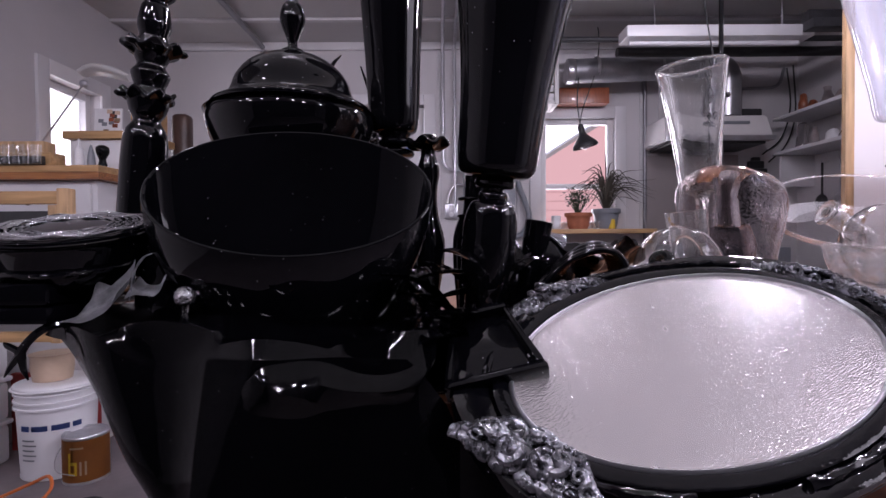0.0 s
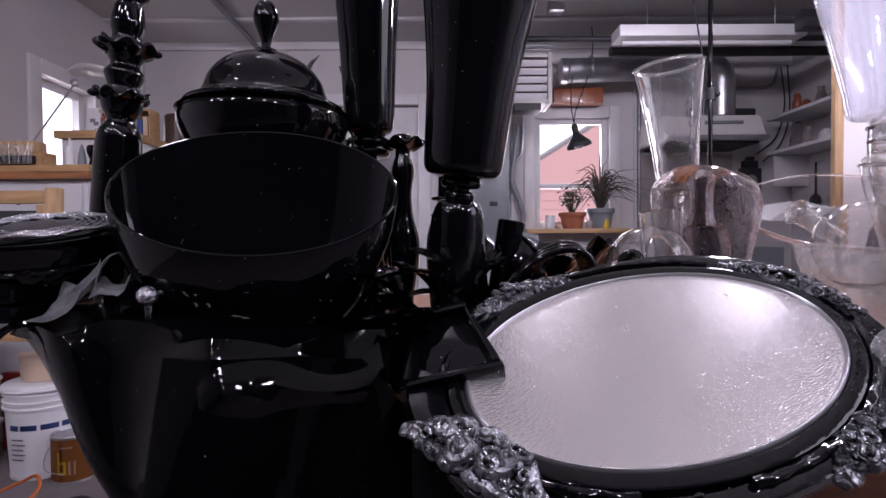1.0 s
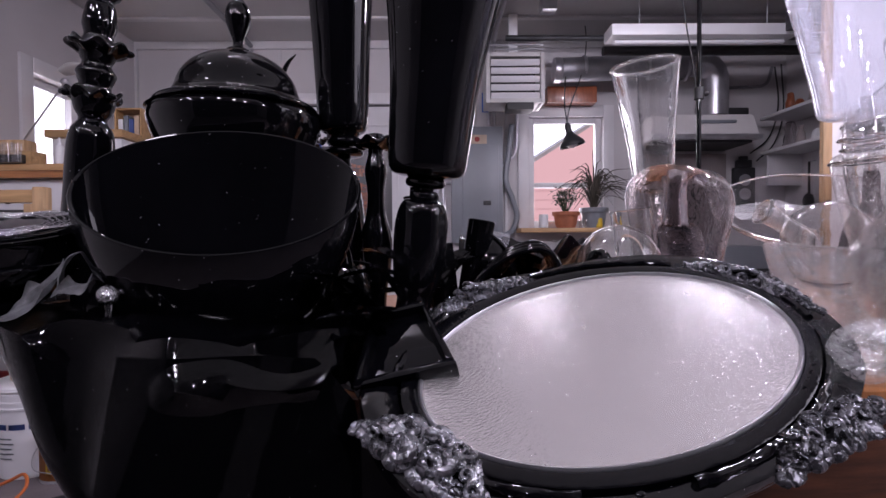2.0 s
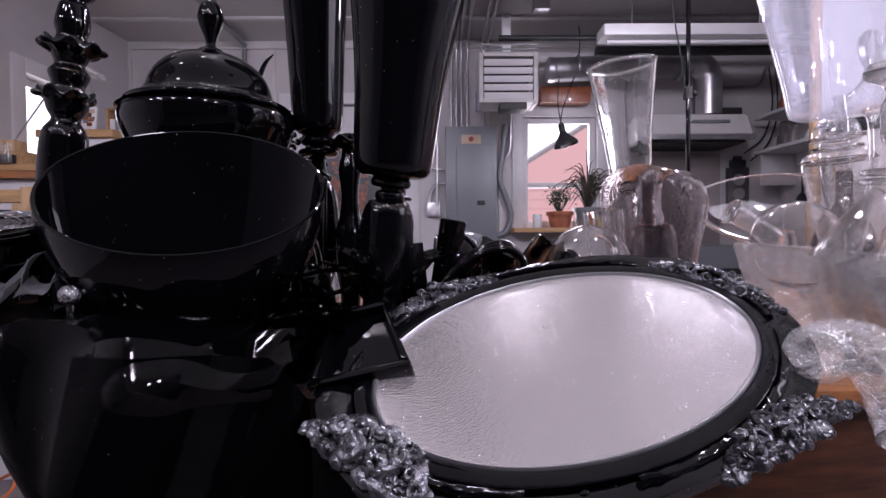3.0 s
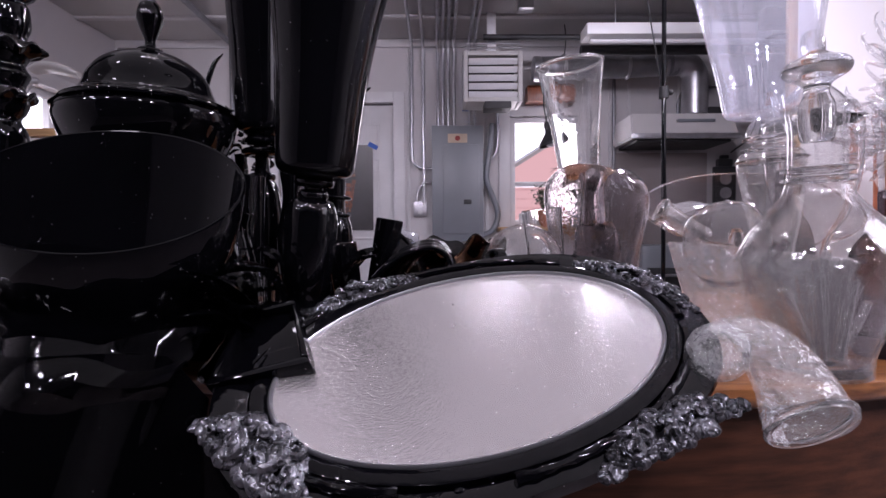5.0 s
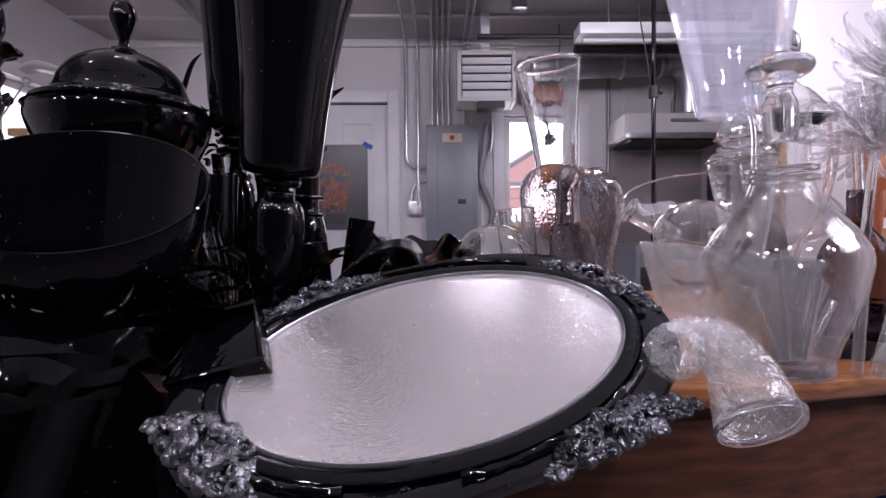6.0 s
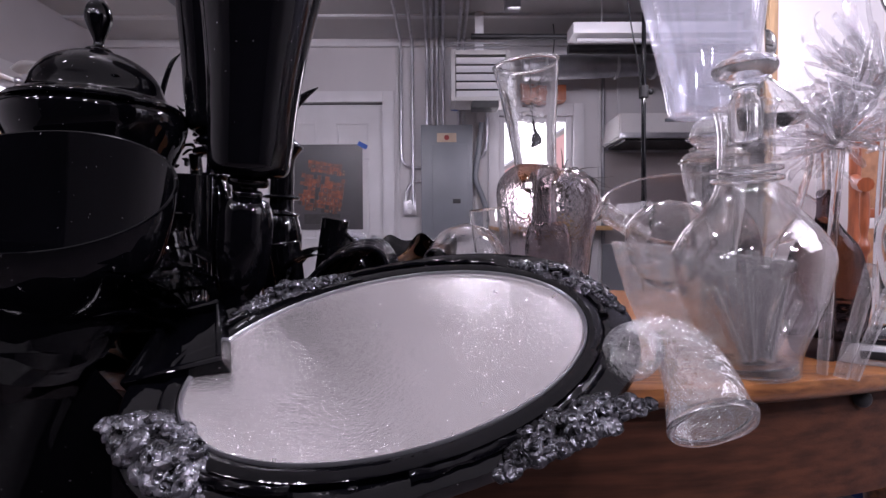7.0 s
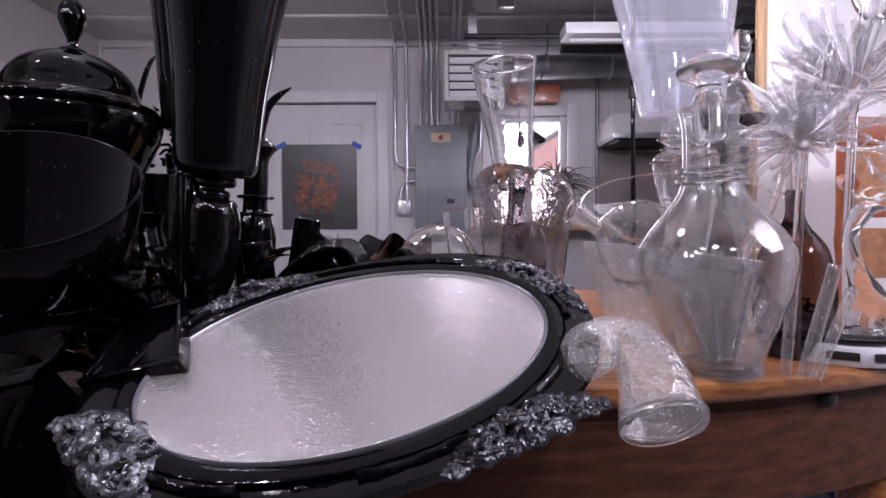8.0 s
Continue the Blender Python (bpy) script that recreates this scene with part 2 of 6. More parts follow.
POSTER = material("grey_poster_paper", (0.06, 0.054, 0.06), 0.3, 0, 0.3, 2.2, 0, 20)
BLUE_TAPE = material("blue_tape", (0.04, 0.13, 0.5), 0.6)
POSTER_ORANGE = material("poster_orange", (0.34, 0.085, 0.03), 0.35, 0, 0.35, 30)
POSTER_RUST = material("poster_rust", (0.2, 0.06, 0.03), 0.35, 0, 0.35, 30)
POSTER_SAND = material("poster_sand", (0.38, 0.26, 0.16), 0.35, 0, 0.4, 40)
POSTER_DARK = material("poster_dark", (0.03, 0.026, 0.028), 0.35, 0, 0.2, 30)
CLOTH_BLUE = material("blue_cloth", (0.03, 0.07, 0.28), 0.8, 0, 0.2, 10)
BARN = material("faded_pink_siding", (0.75, 0.42, 0.40), 0.8, 0, 0.08, 3, 0.1, 10)
SKYGLOW = glow("overcast_sky", (0.95, 0.96, 1.0), 2.2)
# daylight on the building's wall is put in as its own glow
BARN_GLOW = glow("self_lit_pink_wall", (0.86, 0.52, 0.50), 0.85)
PANE = thin_glass("window_pane", (0.99, 0.99, 0.99), 0.0, 0.25)


def silver_mirror():
    m = material("hammered_silver_mirror", (0.53, 0.505, 0.505), 0.24, 0.75, 0.05, 5)
    nt = m.node_tree
    b = nt.nodes["Principled BSDF"]
    co = nt.nodes.new("ShaderNodeTexCoord")
    mp = nt.nodes.new("ShaderNodeMapping")
    mp.inputs["Scale"].default_value, mp.inputs["Rotation"].default_value = (120, 420, 120), (0, 0, radians(-28))
    n = nt.nodes.new("ShaderNodeTexNoise")
    n.inputs["Scale"].default_value, n.inputs["Detail"].default_value = 1.6, 1.5
    bp = nt.nodes.new("ShaderNodeBump")
    bp.inputs["Strength"].default_value, bp.inputs["Distance"].default_value = 0.5, 0.0013
    nt.links.new(co.outputs["Object"], mp.inputs[0])
    nt.links.new(mp.outputs[0], n.inputs["Vector"])
    nt.links.new(n.outputs[0], bp.inputs["Height"])
    nt.links.new(bp.outputs[0], b.inputs["Normal"])
    return m


MIRROR = silver_mirror()


def swirled_glass(name, colour):
    """Silvery black pressed glass with fine swirled ridges."""
    m = material(name, colour, 0.26, 0.85, 0.44, 60, 0.3, 120)
    nt = m.node_tree
    b = nt.nodes["Principled BSDF"]
    co = nt.nodes.new("ShaderNodeTexCoord")
    w = nt.nodes.new("ShaderNodeTexWave")
    w.inputs["Scale"].default_value, w.inputs["Distortion"].default_value, w.inputs["Detail"].default_value, w.inputs["Detail Scale"].default_value = 40, 14, 2.0, 1.6
    bp = nt.nodes.new("ShaderNodeBump")
    bp.inputs["Strength"].default_value, bp.inputs["Distance"].default_value = 0.52, 0.0012
    nt.links.new(co.outputs["Object"], w.inputs["Vector"])
    nt.links.new(w.outputs["Fac"], bp.inputs["Height"])
    nt.links.new(bp.outputs[0], b.inputs["Normal"])
    return m


SWIRLED = swirled_glass("swirled_silvery_glass", (0.26, 0.26, 0.285))
SWIRLED_DARK = swirled_glass("swirled_dark_glass", (0.13, 0.13, 0.145))
SPARKLE = material("sparkling_engraved_glass", (0.62, 0.62, 0.65), 0.15, 0.95, 0.3, 60, 0.9, 260)


# ---- building helpers ----
def part(name, bm, mat, parent=None, label="", smooth=True, at=None):
    me = bpy.data.meshes.new(name)
    bmesh.ops.recalc_face_normals(bm, faces=bm.faces)
    bm.to_mesh(me)
    bm.free()
    me.materials.append(mat)
    if smooth:
        me.polygons.foreach_set("use_smooth", [True] * len(me.polygons))
        me.set_sharp_from_angle(angle=radians(42))
    ob = new(name, me)
    if parent:
        ob.parent = parent
    if label:
        tagged(ob, label)
    if at is not None:
        ob.matrix_local = at
    return ob


def thing(name, where, label, category, group="", rx=0, ry=0, rz=0, kind=""):
    return_ob = new(name)
    return_ob.empty_display_size = 0.02
    return_ob.matrix_world = pose(*where, rx, ry, rz)
    return tagged(return_ob, label, category, group, kind)


def curve(points, steps=6):
    """A smooth line through the points (Catmull-Rom)."""
    p = [Vector(q) for q in points]
    p = [p[0] * 2 - p[1]] + p + [p[-1] * 2 - p[-2]]
    out = []
    for i in range(1, len(p) - 2):
        for s in range(steps):
            u = s / steps
            a, b, c, d = p[i - 1], p[i], p[i + 1], p[i + 2]
            out.append(0.5 * (2 * b + (c - a) * u + (2 * a - 5 * b + 4 * c - d) * u * u + (3 * b - a - 3 * c + d) * u ** 3))
    out.append(p[-2])
    return out


def lathe(profile, n=48, steps=5, wobble=0.0, lobes=0, flat=1.0):
    """A turned form from (radius, height) points; wobble with lobes gives a ruffle; flat squeezes it in y."""
    pts = curve([(r, z, 0) for r, z in profile], steps) if steps > 1 else [Vector((r, z, 0)) for r, z in profile]
    bm = bmesh.new()
    rings = []
    for q in pts:
        r, z = max(q.x, 0), q.y
        if r < 1e-4:
            rings.append([bm.verts.new((0, 0, z))])
        else:
            ring = []
            for k in range(n):
                a = 2 * math.pi * k / n
                w = 1 + wobble * math.sin(lobes * a) if lobes else 1
                ring.append(bm.verts.new((r * w * math.cos(a), r * w * math.sin(a) * flat, z)))
            rings.append(ring)
    for a, b in zip(rings, rings[1:]):
        for k in range(n):
            l = (k + 1) % n
            if len(a) == 1 and len(b) == 1:
                continue
            if len(a) == 1:
                bm.faces.new((a[0], b[k], b[l]))
            elif len(b) == 1:
                bm.faces.new((a[k], a[l], b[0]))
            else:
                bm.faces.new((a[k], a[l], b[l], b[k]))
    if len(rings[0]) > 1 and len(rings[-1]) > 1:
        # a ring with a hole: its last row meets its first
        for k in range(n):
            l = (k + 1) % n
            bm.faces.new((rings[-1][k], rings[-1][l], rings[0][l], rings[0][k]))
        return bm
    for ring in (rings[0], rings[-1]):
        if len(ring) > 1:
            bm.faces.new(ring)
    return bm


def shell(profile, wall=0.004, n=56, steps=5, floor=0.008, flat=1.0, wobble=0.0, lobes=0):
    """A hollow turned vessel: the outer profile from the foot's middle to the rim, then back down inside."""
    outer = curve([(r, z, 0) for r, z in profile], steps)
    z0 = outer[0].y
    inner = [(max(q.x - wall, 0), max(q.y, z0 + floor)) for q in reversed(outer)]
    top = outer[-1]
    full = [(q.x, q.y) for q in outer] + [(top.x - wall * 0.5, top.y + wall * 0.45)] + inner
    clean = [full[0]]
    for q in full[1:]:
        if abs(q[0] - clean[-1][0]) + abs(q[1] - clean[-1][1]) > 1e-5:
            clean.append(q)
    if clean[-1][0] > 1e-4:
        clean.append((0, clean[-1][1]))
    return lathe(clean, n, 1, wobble, lobes, flat)


def sweep(points, radius, n=10, steps=5, bm=None, flat=1.0, caps=True):
    """A round rod along a smooth line; radius is one number or one for each point."""
    bm = bm or bmesh.new()
    line = curve(points, steps) if steps > 1 else [Vector(p) for p in points]
    if isinstance(radius, (int, float)):
        radii = [radius] * len(line)
    else:
        radii = [max(q.x, 1e-4) for q in curve([(r, 0, 0) for r in radius], steps)] if steps > 1 else list(radius)
    up = Vector((0.13, 0.2, 1)).normalized()
    prev = None
    first = last = None
    for i, p in enumerate(line):
        d = (line[min(i + 1, len(line) - 1)] - line[max(i - 1, 0)]).normalized()
        side = d.cross(up)
        if side.length < 1e-3:
            side = d.cross(Vector((1, 0, 0)))
        side.normalize()
        up = side.cross(d).normalized()
        ring = [bm.verts.new(p + radii[i] * (math.cos(a) * side + math.sin(a) * up * flat)) for a in [2 * math.pi * k / n for k in range(n)]]
        if prev:
            for k in range(n):
                bm.faces.new((prev[k], prev[(k + 1) % n], ring[(k + 1) % n], ring[k]))
        else:
            first = ring
        prev = last = ring
    if caps:
        bm.faces.new(first)
        bm.faces.new(last)
    return bm


def box(lo, hi, bevel=0.0, bm=None, segments=2, m=None):
    """A box between two corners, with rounded edges, added to bm."""
    b = bmesh.new()
    bmesh.ops.create_cube(b, size=1)
    for v in b.verts:
        v.co = Vector([lo[i] + (v.co[i] + 0.5) * (hi[i] - lo[i]) for i in range(3)])
    if bevel:
        bmesh.ops.bevel(b, geom=list(b.edges), offset=bevel, segments=segments, affect="EDGES", profile=0.6)
    if m is not None:
        bmesh.ops.transform(b, matrix=m, verts=b.verts)
    if bm is None:
        return b
    me = bpy.data.meshes.new("tmp")
    b.to_mesh(me)
    b.free()
    bm.from_mesh(me)
    bpy.data.meshes.remove(me)
    return bm


def ball(centre, r, bm=None, scale=(1, 1, 1), n=16):
    b = bm or bmesh.new()
    made = bmesh.ops.create_uvsphere(b, u_segments=n, v_segments=max(6, n // 2), radius=r)
    for v in made["verts"]:
        v.co = Vector(centre) + Vector([v.co[i] * scale[i] for i in range(3)])
    return b


def roughen(bm, amount, scale, seed=0.0):
    """Uneven hand-made shape: each point is pushed by smooth noise."""
    off = Vector((seed * 3.1, seed * 1.7, seed * 2.3))
    for v in bm.verts:
        v.co += noise.noise_vector(v.co * scale + off) * amount
    return bm


def writing(text, size, mat, parent, at, name="lettering"):
    cu = bpy.data.curves.new(name, "FONT")
    cu.body, cu.size, cu.extrude, cu.align_x, cu.align_y = text, size, 0.0006, "CENTER", "CENTER"
    tmp = new("tmp", cu)
    me = bpy.data.meshes.new_from_object(tmp.evaluated_get(bpy.context.evaluated_depsgraph_get()))
    bpy.data.objects.remove(tmp)
    me.materials.append(mat)
    ob = new(name, me)
    ob.parent = parent
    ob.matrix_local = at
    return ob


# ---- the room ----
WEST, EAST, NORTH, SOUTH, TOP = -2.29, 2.85, 4.05, -2.2, 2.52


def structure(name, bm, mat, label, category, smooth=False):
    return tagged(part(name, bm, mat, None, "", smooth), label, category, kind="structure")


structure("floor", box((WEST - 0.2, SOUTH - 0.2, -0.12), (EAST + 0.2, NORTH + 0.2, 0)), CONCRETE, "worn grey painted workshop floor", "floor")
bm = box((WEST - 0.2, SOUTH - 0.2, TOP), (EAST + 0.2, NORTH + 0.2, TOP + 0.12))
structure("ceiling", bm, CEILING, "grey white painted board ceiling", "ceiling")
# north wall with the window and door openings
WX0, WX1, WZ0, WZ1 = 0.80, 1.39, 1.04, 1.92
DX0, DX1, DZ1 = -1.03, -0.12, 2.03
bm = bmesh.new()
for lo, hi in (((WEST, 0), (DX0, TOP)), ((DX0, DZ1), (DX1, TOP)), ((DX1, 0), (WX0, TOP)), ((WX0, 0), (WX1, WZ0)), ((WX0, WZ1), (WX1, TOP)), ((WX1, 0), (EAST, TOP))):
    box((lo[0], NORTH, lo[1]), (hi[0], NORTH + 0.14, hi[1]), bm=bm)
wall_north = structure("wall_north", bm, PAINT_BACK, "white painted board wall of the workshop", "wall")
# west wall with a window
VY0, VY1, VZ0, VZ1 = 3.0, 3.46, 1.1, 1.95
bm = bmesh.new()
for lo, hi in (((SOUTH, 0), (VY0, TOP)), ((VY0, 0), (VY1, VZ0)), ((VY0, VZ1), (VY1, TOP)), ((VY1, 0), (NORTH + 0.14, TOP))):
    box((WEST - 0.14, lo[0], lo[1]), (WEST, hi[0], hi[1]), bm=bm)
structure("wall_west", bm, PAINT, "grey white painted plaster wall", "wall")
structure("wall_east", box((EAST, SOUTH, 0), (EAST + 0.14, NORTH + 0.14, TOP)), PAINT_BACK, "white painted side wall", "wall")
# unseen wall, made dark to keep reflections in the black glass low
structure("wall_south", box((WEST - 0.14, SOUTH - 0.14, 0), (EAST + 0.14, SOUTH, TOP)), UNSEEN_DARK, "unseen dark grey wall behind the camera", "wall")
# partition: drywall on studs, its end post bare
partition = tagged(part("wall_partition", box((1.795, 2.2, 0), (EAST, 2.214, TOP)), DRYWALL, None, smooth=False), "bright white drywall partition", "wall", kind="structure")
part("stud", box((1.755, 2.198, 0), (1.794, 2.222, TOP), 0.002), PINE_UP, partition, "bare pine stud")

# ceiling battens and the crown pieces
for i, y in enumerate((0.6, 1.25, 1.9, 2.5, 3.05, 3.6)):
    tagged(part("trim_batten", box((WEST, y - 0.022, TOP - 0.018), (EAST, y + 0.022, TOP), 0.003), BATTEN), "white painted ceiling batten", "batten", "ceiling battens", kind="structure")
tagged(part("trim_cornice", box((WEST, NORTH - 0.03, TOP - 0.06), (EAST, NORTH, TOP), 0.004), BATTEN), "painted cornice strip along the wall", "trim", kind="structure")
tagged(part("trim_corner", box((WEST, NORTH - 0.035, 0), (WEST + 0.02, NORTH, TOP - 0.06), 0.004), BATTEN), "thin painted corner strip", "trim", kind="structure")
# white board joints on the north wall
for x in (-1.16, 0.0, 0.62, 1.6, 1.75, 2.15):
    tagged(part("trim_board_joint", box((x - 0.012, NORTH - 0.012, 0), (x + 0.012, NORTH, TOP - 0.06), 0.003), BATTEN), "painted joint strip on the wall boards", "trim", "wall joint strips", kind="structure")

# north window
win = thing("window_1", (0, NORTH, 0), "white sash window with a pink building outside", "window", kind="structure")
bm = box((WX0 - 0.085, -0.022, WZ0 - 0.0), (WX0, 0, WZ1 + 0.09), 0.004)
box((WX1, -0.022, WZ0), (WX1 + 0.085, 0, WZ1 + 0.09), 0.004, bm)
box((WX0 + 0.001, -0.021, WZ1), (WX1 - 0.001, 0, WZ1 + 0.09), 0.004, bm)
part("casing", bm, TRIM, win)
bm = bmesh.new()
MID = 1.385
for lo, hi in (((WX0, 0.03, WZ0), (WX0 + 0.05, 0.075, WZ1)), ((WX1 - 0.05, 0.03, WZ0), (WX1, 0.075, WZ1)), ((WX0 + 0.05, 0.031, WZ1 - 0.045), (WX1 - 0.05, 0.074, WZ1)), ((WX0 + 0.05, 0.031, WZ0), (WX1 - 0.05, 0.074, WZ0 + 0.06)), ((WX0 + 0.05, 0.026, MID - 0.02), (WX1 - 0.05, 0.074, MID + 0.02))):
    box(lo, hi, 0.004, bm)
part("sash_frame", bm, TRIM, win)
part("pane", box((WX0 + 0.045, 0.05, MID + 0.015), (WX1 - 0.045, 0.054, WZ1 - 0.04)), PANE, win).visible_shadow = False
part("pane", box((WX0 + 0.045, 0.05, WZ0 + 0.05), (WX1 - 0.045, 0.054, MID - 0.015)), PANE, win).visible_shadow = False
part("window_sill", box((WX0 - 0.1, -0.24, WZ0 - 0.035), (WX1 + 0.24, 0.03, WZ0 - 0.001), 0.004), PINE, win, "orange pine shelf board")

# west window
win = thing("window_2", (WEST, 0, 0), "white framed window in the side wall", "window", kind="structure")
bm = box((0, VY0 - 0.09, VZ0), (0.02, VY0, VZ1 + 0.09), 0.004)
box((0, VY1, VZ0), (0.02, VY1 + 0.09, VZ1 + 0.09), 0.004, bm)
box((0, VY0 + 0.001, VZ1), (0.021, VY1 - 0.001, VZ1 + 0.09), 0.004, bm)
part("casing", bm, TRIM, win)
bm = box((-0.1, VY0, VZ0), (-0.06, VY0 + 0.05, VZ1), 0.004)
box((-0.1, VY1 - 0.05, VZ0), (-0.06, VY1, VZ1), 0.004, bm)
box((-0.099, VY0 + 0.05, VZ1 - 0.05), (-0.061, VY1 - 0.05, VZ1), 0.004, bm)
box((-0.099, VY0 + 0.05, VZ0), (-0.061, VY1 - 0.05, VZ0 + 0.05), 0.004, bm)
part("sash_frame", bm, TRIM, win)
part("pane", box((-0.082, VY0 + 0.045, VZ0 + 0.045), (-0.078, VY1 - 0.045, VZ1 - 0.045)), PANE, win).visible_shadow = False

# outside
structure("backdrop_sky", box((-8, 14, -2), (16, 14.1, 9)), SKYGLOW, "white overcast sky", "sky")
structure("backdrop_sky_west", box((-9.1, -4, -2), (-9, 40, 12)), SKYGLOW, "white overcast sky", "sky")
structure("ground", box((-40, 4.4, -0.6), (40, 60, -0.5)), CONCRETE, "grey yard outside the windows", "ground")
barn = thing("building", (0, 9.0, -0.5), "pink painted gabled building beyond the yard", "building")
bm = bmesh.new()
g = [bm.verts.new(p) for p in ((1.15, 0, 0), (7.4, 0, 0), (7.4, 0, 2.45), (4.3, 0, 4.35), (1.15, 0, 2.45))]
h = [bm.verts.new(v.co + Vector((0, 4, 0))) for v in g]
bm.faces.new(g)
bm.faces.new(h)
for i in range(5):
    bm.faces.new((g[i], g[(i + 1) % 5], h[(i + 1) % 5], h[i]))
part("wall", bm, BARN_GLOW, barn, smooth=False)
bm = bmesh.new()
for i in range(14):
    box((1.15, -0.012, 0.2 + i * 0.16), (7.4, -0.001, 0.212 + i * 0.16), bm=bm)
part("siding_joints", bm, BARN, barn, smooth=False)
roof = part("roof", sweep([(0.75, -0.03, 2.22), (4.3, -0.03, 4.42)], 0.05, 4, 1), TRIM, barn, "white verge board", smooth=False)

# the panelled door with its casing, poster and tape
door = thing("door_1", ((DX0 + DX1) / 2, NORTH, 0), "white panelled door, closed, with a taped poster", "door", kind="structure")
W = (DX1 - DX0) / 2
part("door_leaf", box((-W + 0.004, 0.03, 0.01), (W - 0.004, 0.07, DZ1 - 0.004), 0.003), TRIM, door)
for px in (-0.21, 0.21):
    for z0, z1 in ((1.70, 1.88), (0.95, 1.6), (0.2, 0.82)):
        bm = bmesh.new()
        for lo, hi in (((px - 0.13, 0.022, z0), (px + 0.13, 0.0299, z0 + 0.018)), ((px - 0.13, 0.022, z1 - 0.018), (px + 0.13, 0.0299, z1)), ((px - 0.13, 0.0221, z0 + 0.018), (px - 0.112, 0.0299, z1 - 0.018)), ((px + 0.112, 0.0221, z0 + 0.018), (px + 0.13, 0.0299, z1 - 0.018))):
            box(lo, hi, 0.003, bm)
        part("panel_moulding", bm, TRIM, door)
bm = box((-W - 0.09, -0.02, 0), (-W, 0, DZ1 + 0.085), 0.004)
box((W, -0.02, 0), (W + 0.09, 0, DZ1 + 0.085), 0.004, bm)
box((-W + 0.001, -0.019, DZ1), (W - 0.001, 0, DZ1 + 0.085), 0.004, bm)
part("casing", bm, TRIM, door)
part("door_knob", ball((0.38, -0.03, 0.95), 0.03), GALV, door)
# dark strip in place of the shade between leaf and head casing
part("gap_shade_strip", box((-W, 0.025, DZ1 - 0.012), (W, 0.045, DZ1 - 0.003)), DARK, door)
poster = thing("poster", (-0.585, NORTH + 0.018, 1.37), "grey poster of a stacked orange building, taped on the door", "poster")
part("sheet", box((-0.298, -0.001, -0.345), (0.298, 0.001, 0.333)), POSTER, poster, smooth=False)
rnd = random.Random(4)
SLANT = Matrix.Rotation(radians(9), 4, "Y")
for x0, x1, z0, z1, cell in ((-0.19, 0.14, 0.1, 0.21, 0.03), (-0.2, 0.18, -0.21, 0.08, 0.032)):
    for i in range(int((x1 - x0) / cell)):
        for j in range(int((z1 - z0) / cell)):
            x, z = x0 + (i + 0.5) * cell, z0 + (j + 0.5) * cell
            edge = max(abs(x - (x0 + x1) / 2) / (x1 - x0), abs(z - (z0 + z1) / 2) / (z1 - z0)) * 2
            if edge > 0.8 and rnd.random() < 0.5:
                continue
            w, hh, mat = cell * rnd.uniform(0.35, 0.6), cell * rnd.uniform(0.35, 0.6), rnd.choice((POSTER_ORANGE, POSTER_ORANGE, POSTER_RUST, POSTER_DARK, POSTER_RUST))
            part("picture_block", box((x - w, -0.0025 - 0.00002 * (i + 12 * j), z - hh), (x + w, -0.0015, z + hh), m=SLANT), mat, poster, smooth=False)
            if rnd.random() < 0.75:
                x, z = x + rnd.uniform(-0.006, 0.006), z + rnd.uniform(-0.006, 0.006)
                part("picture_detail", box((x - w * 0.3, -0.0034 - 0.00001 * j, z - hh * 0.4), (x + w * 0.3, -0.0016, z + hh * 0.4), m=SLANT), rnd.choice((POSTER_SAND, POSTER_DARK, POSTER_DARK, POSTER_ORANGE)), poster, smooth=False)
part("picture_shadow", box((-0.17, -0.004, -0.3), (0.12, -0.0016, -0.22)), POSTER_DARK, poster, smooth=False)
for sx in (-1, 1):
    part("tape", box((-0.04, -0.004, -0.018), (0.04, -0.0015, 0.018)), BLUE_TAPE, poster, "strip of blue tape", smooth=False, at=pose(sx * 0.3, 0, 0.325, 0, sx * 28, 0))

# ---- fittings on the north wall ----
panel = thing("electrical_panel", (0.385, NORTH - 0.1, 0.93), "grey enamelled electrical panel on the wall", "electrical panel")
part("body", box((-0.2, 0, 0), (0.2, 0.1, 0.9), 0.006), PANEL_GREY, panel)
part("cover_door", box((-0.115, -0.012, 0.06), (0.165, 0, 0.75), 0.005), PANEL_GREY, panel)
part("latch", box((0.045, -0.02, 0.29), (0.105, -0.012, 0.325), 0.003), DARK, panel, "black latch")
label = part("label_plate", box((-0.075, -0.004, 0.765), (0.075, 0, 0.835), 0.002), PALE_PRINT, panel, "pale paper label")
part("label_mark", lathe([(0, 0), (0.02, 0), (0.02, 0.002), (0, 0.002)], 20, 1), RED, label, at=pose(0, -0.003, 0.8, 90, 0, 0))

CONDUITS = [(0.03, 1.50, 0.0), (0.12, 1.22, 0.0), (0.235, 1.83, -0.03), (0.275, 1.83, -0.03), (0.315, 1.83, -0.03), (0.36, 1.83, -0.03), (0.48, 1.83, -0.03), (0.52, 1.83, -0.03)]
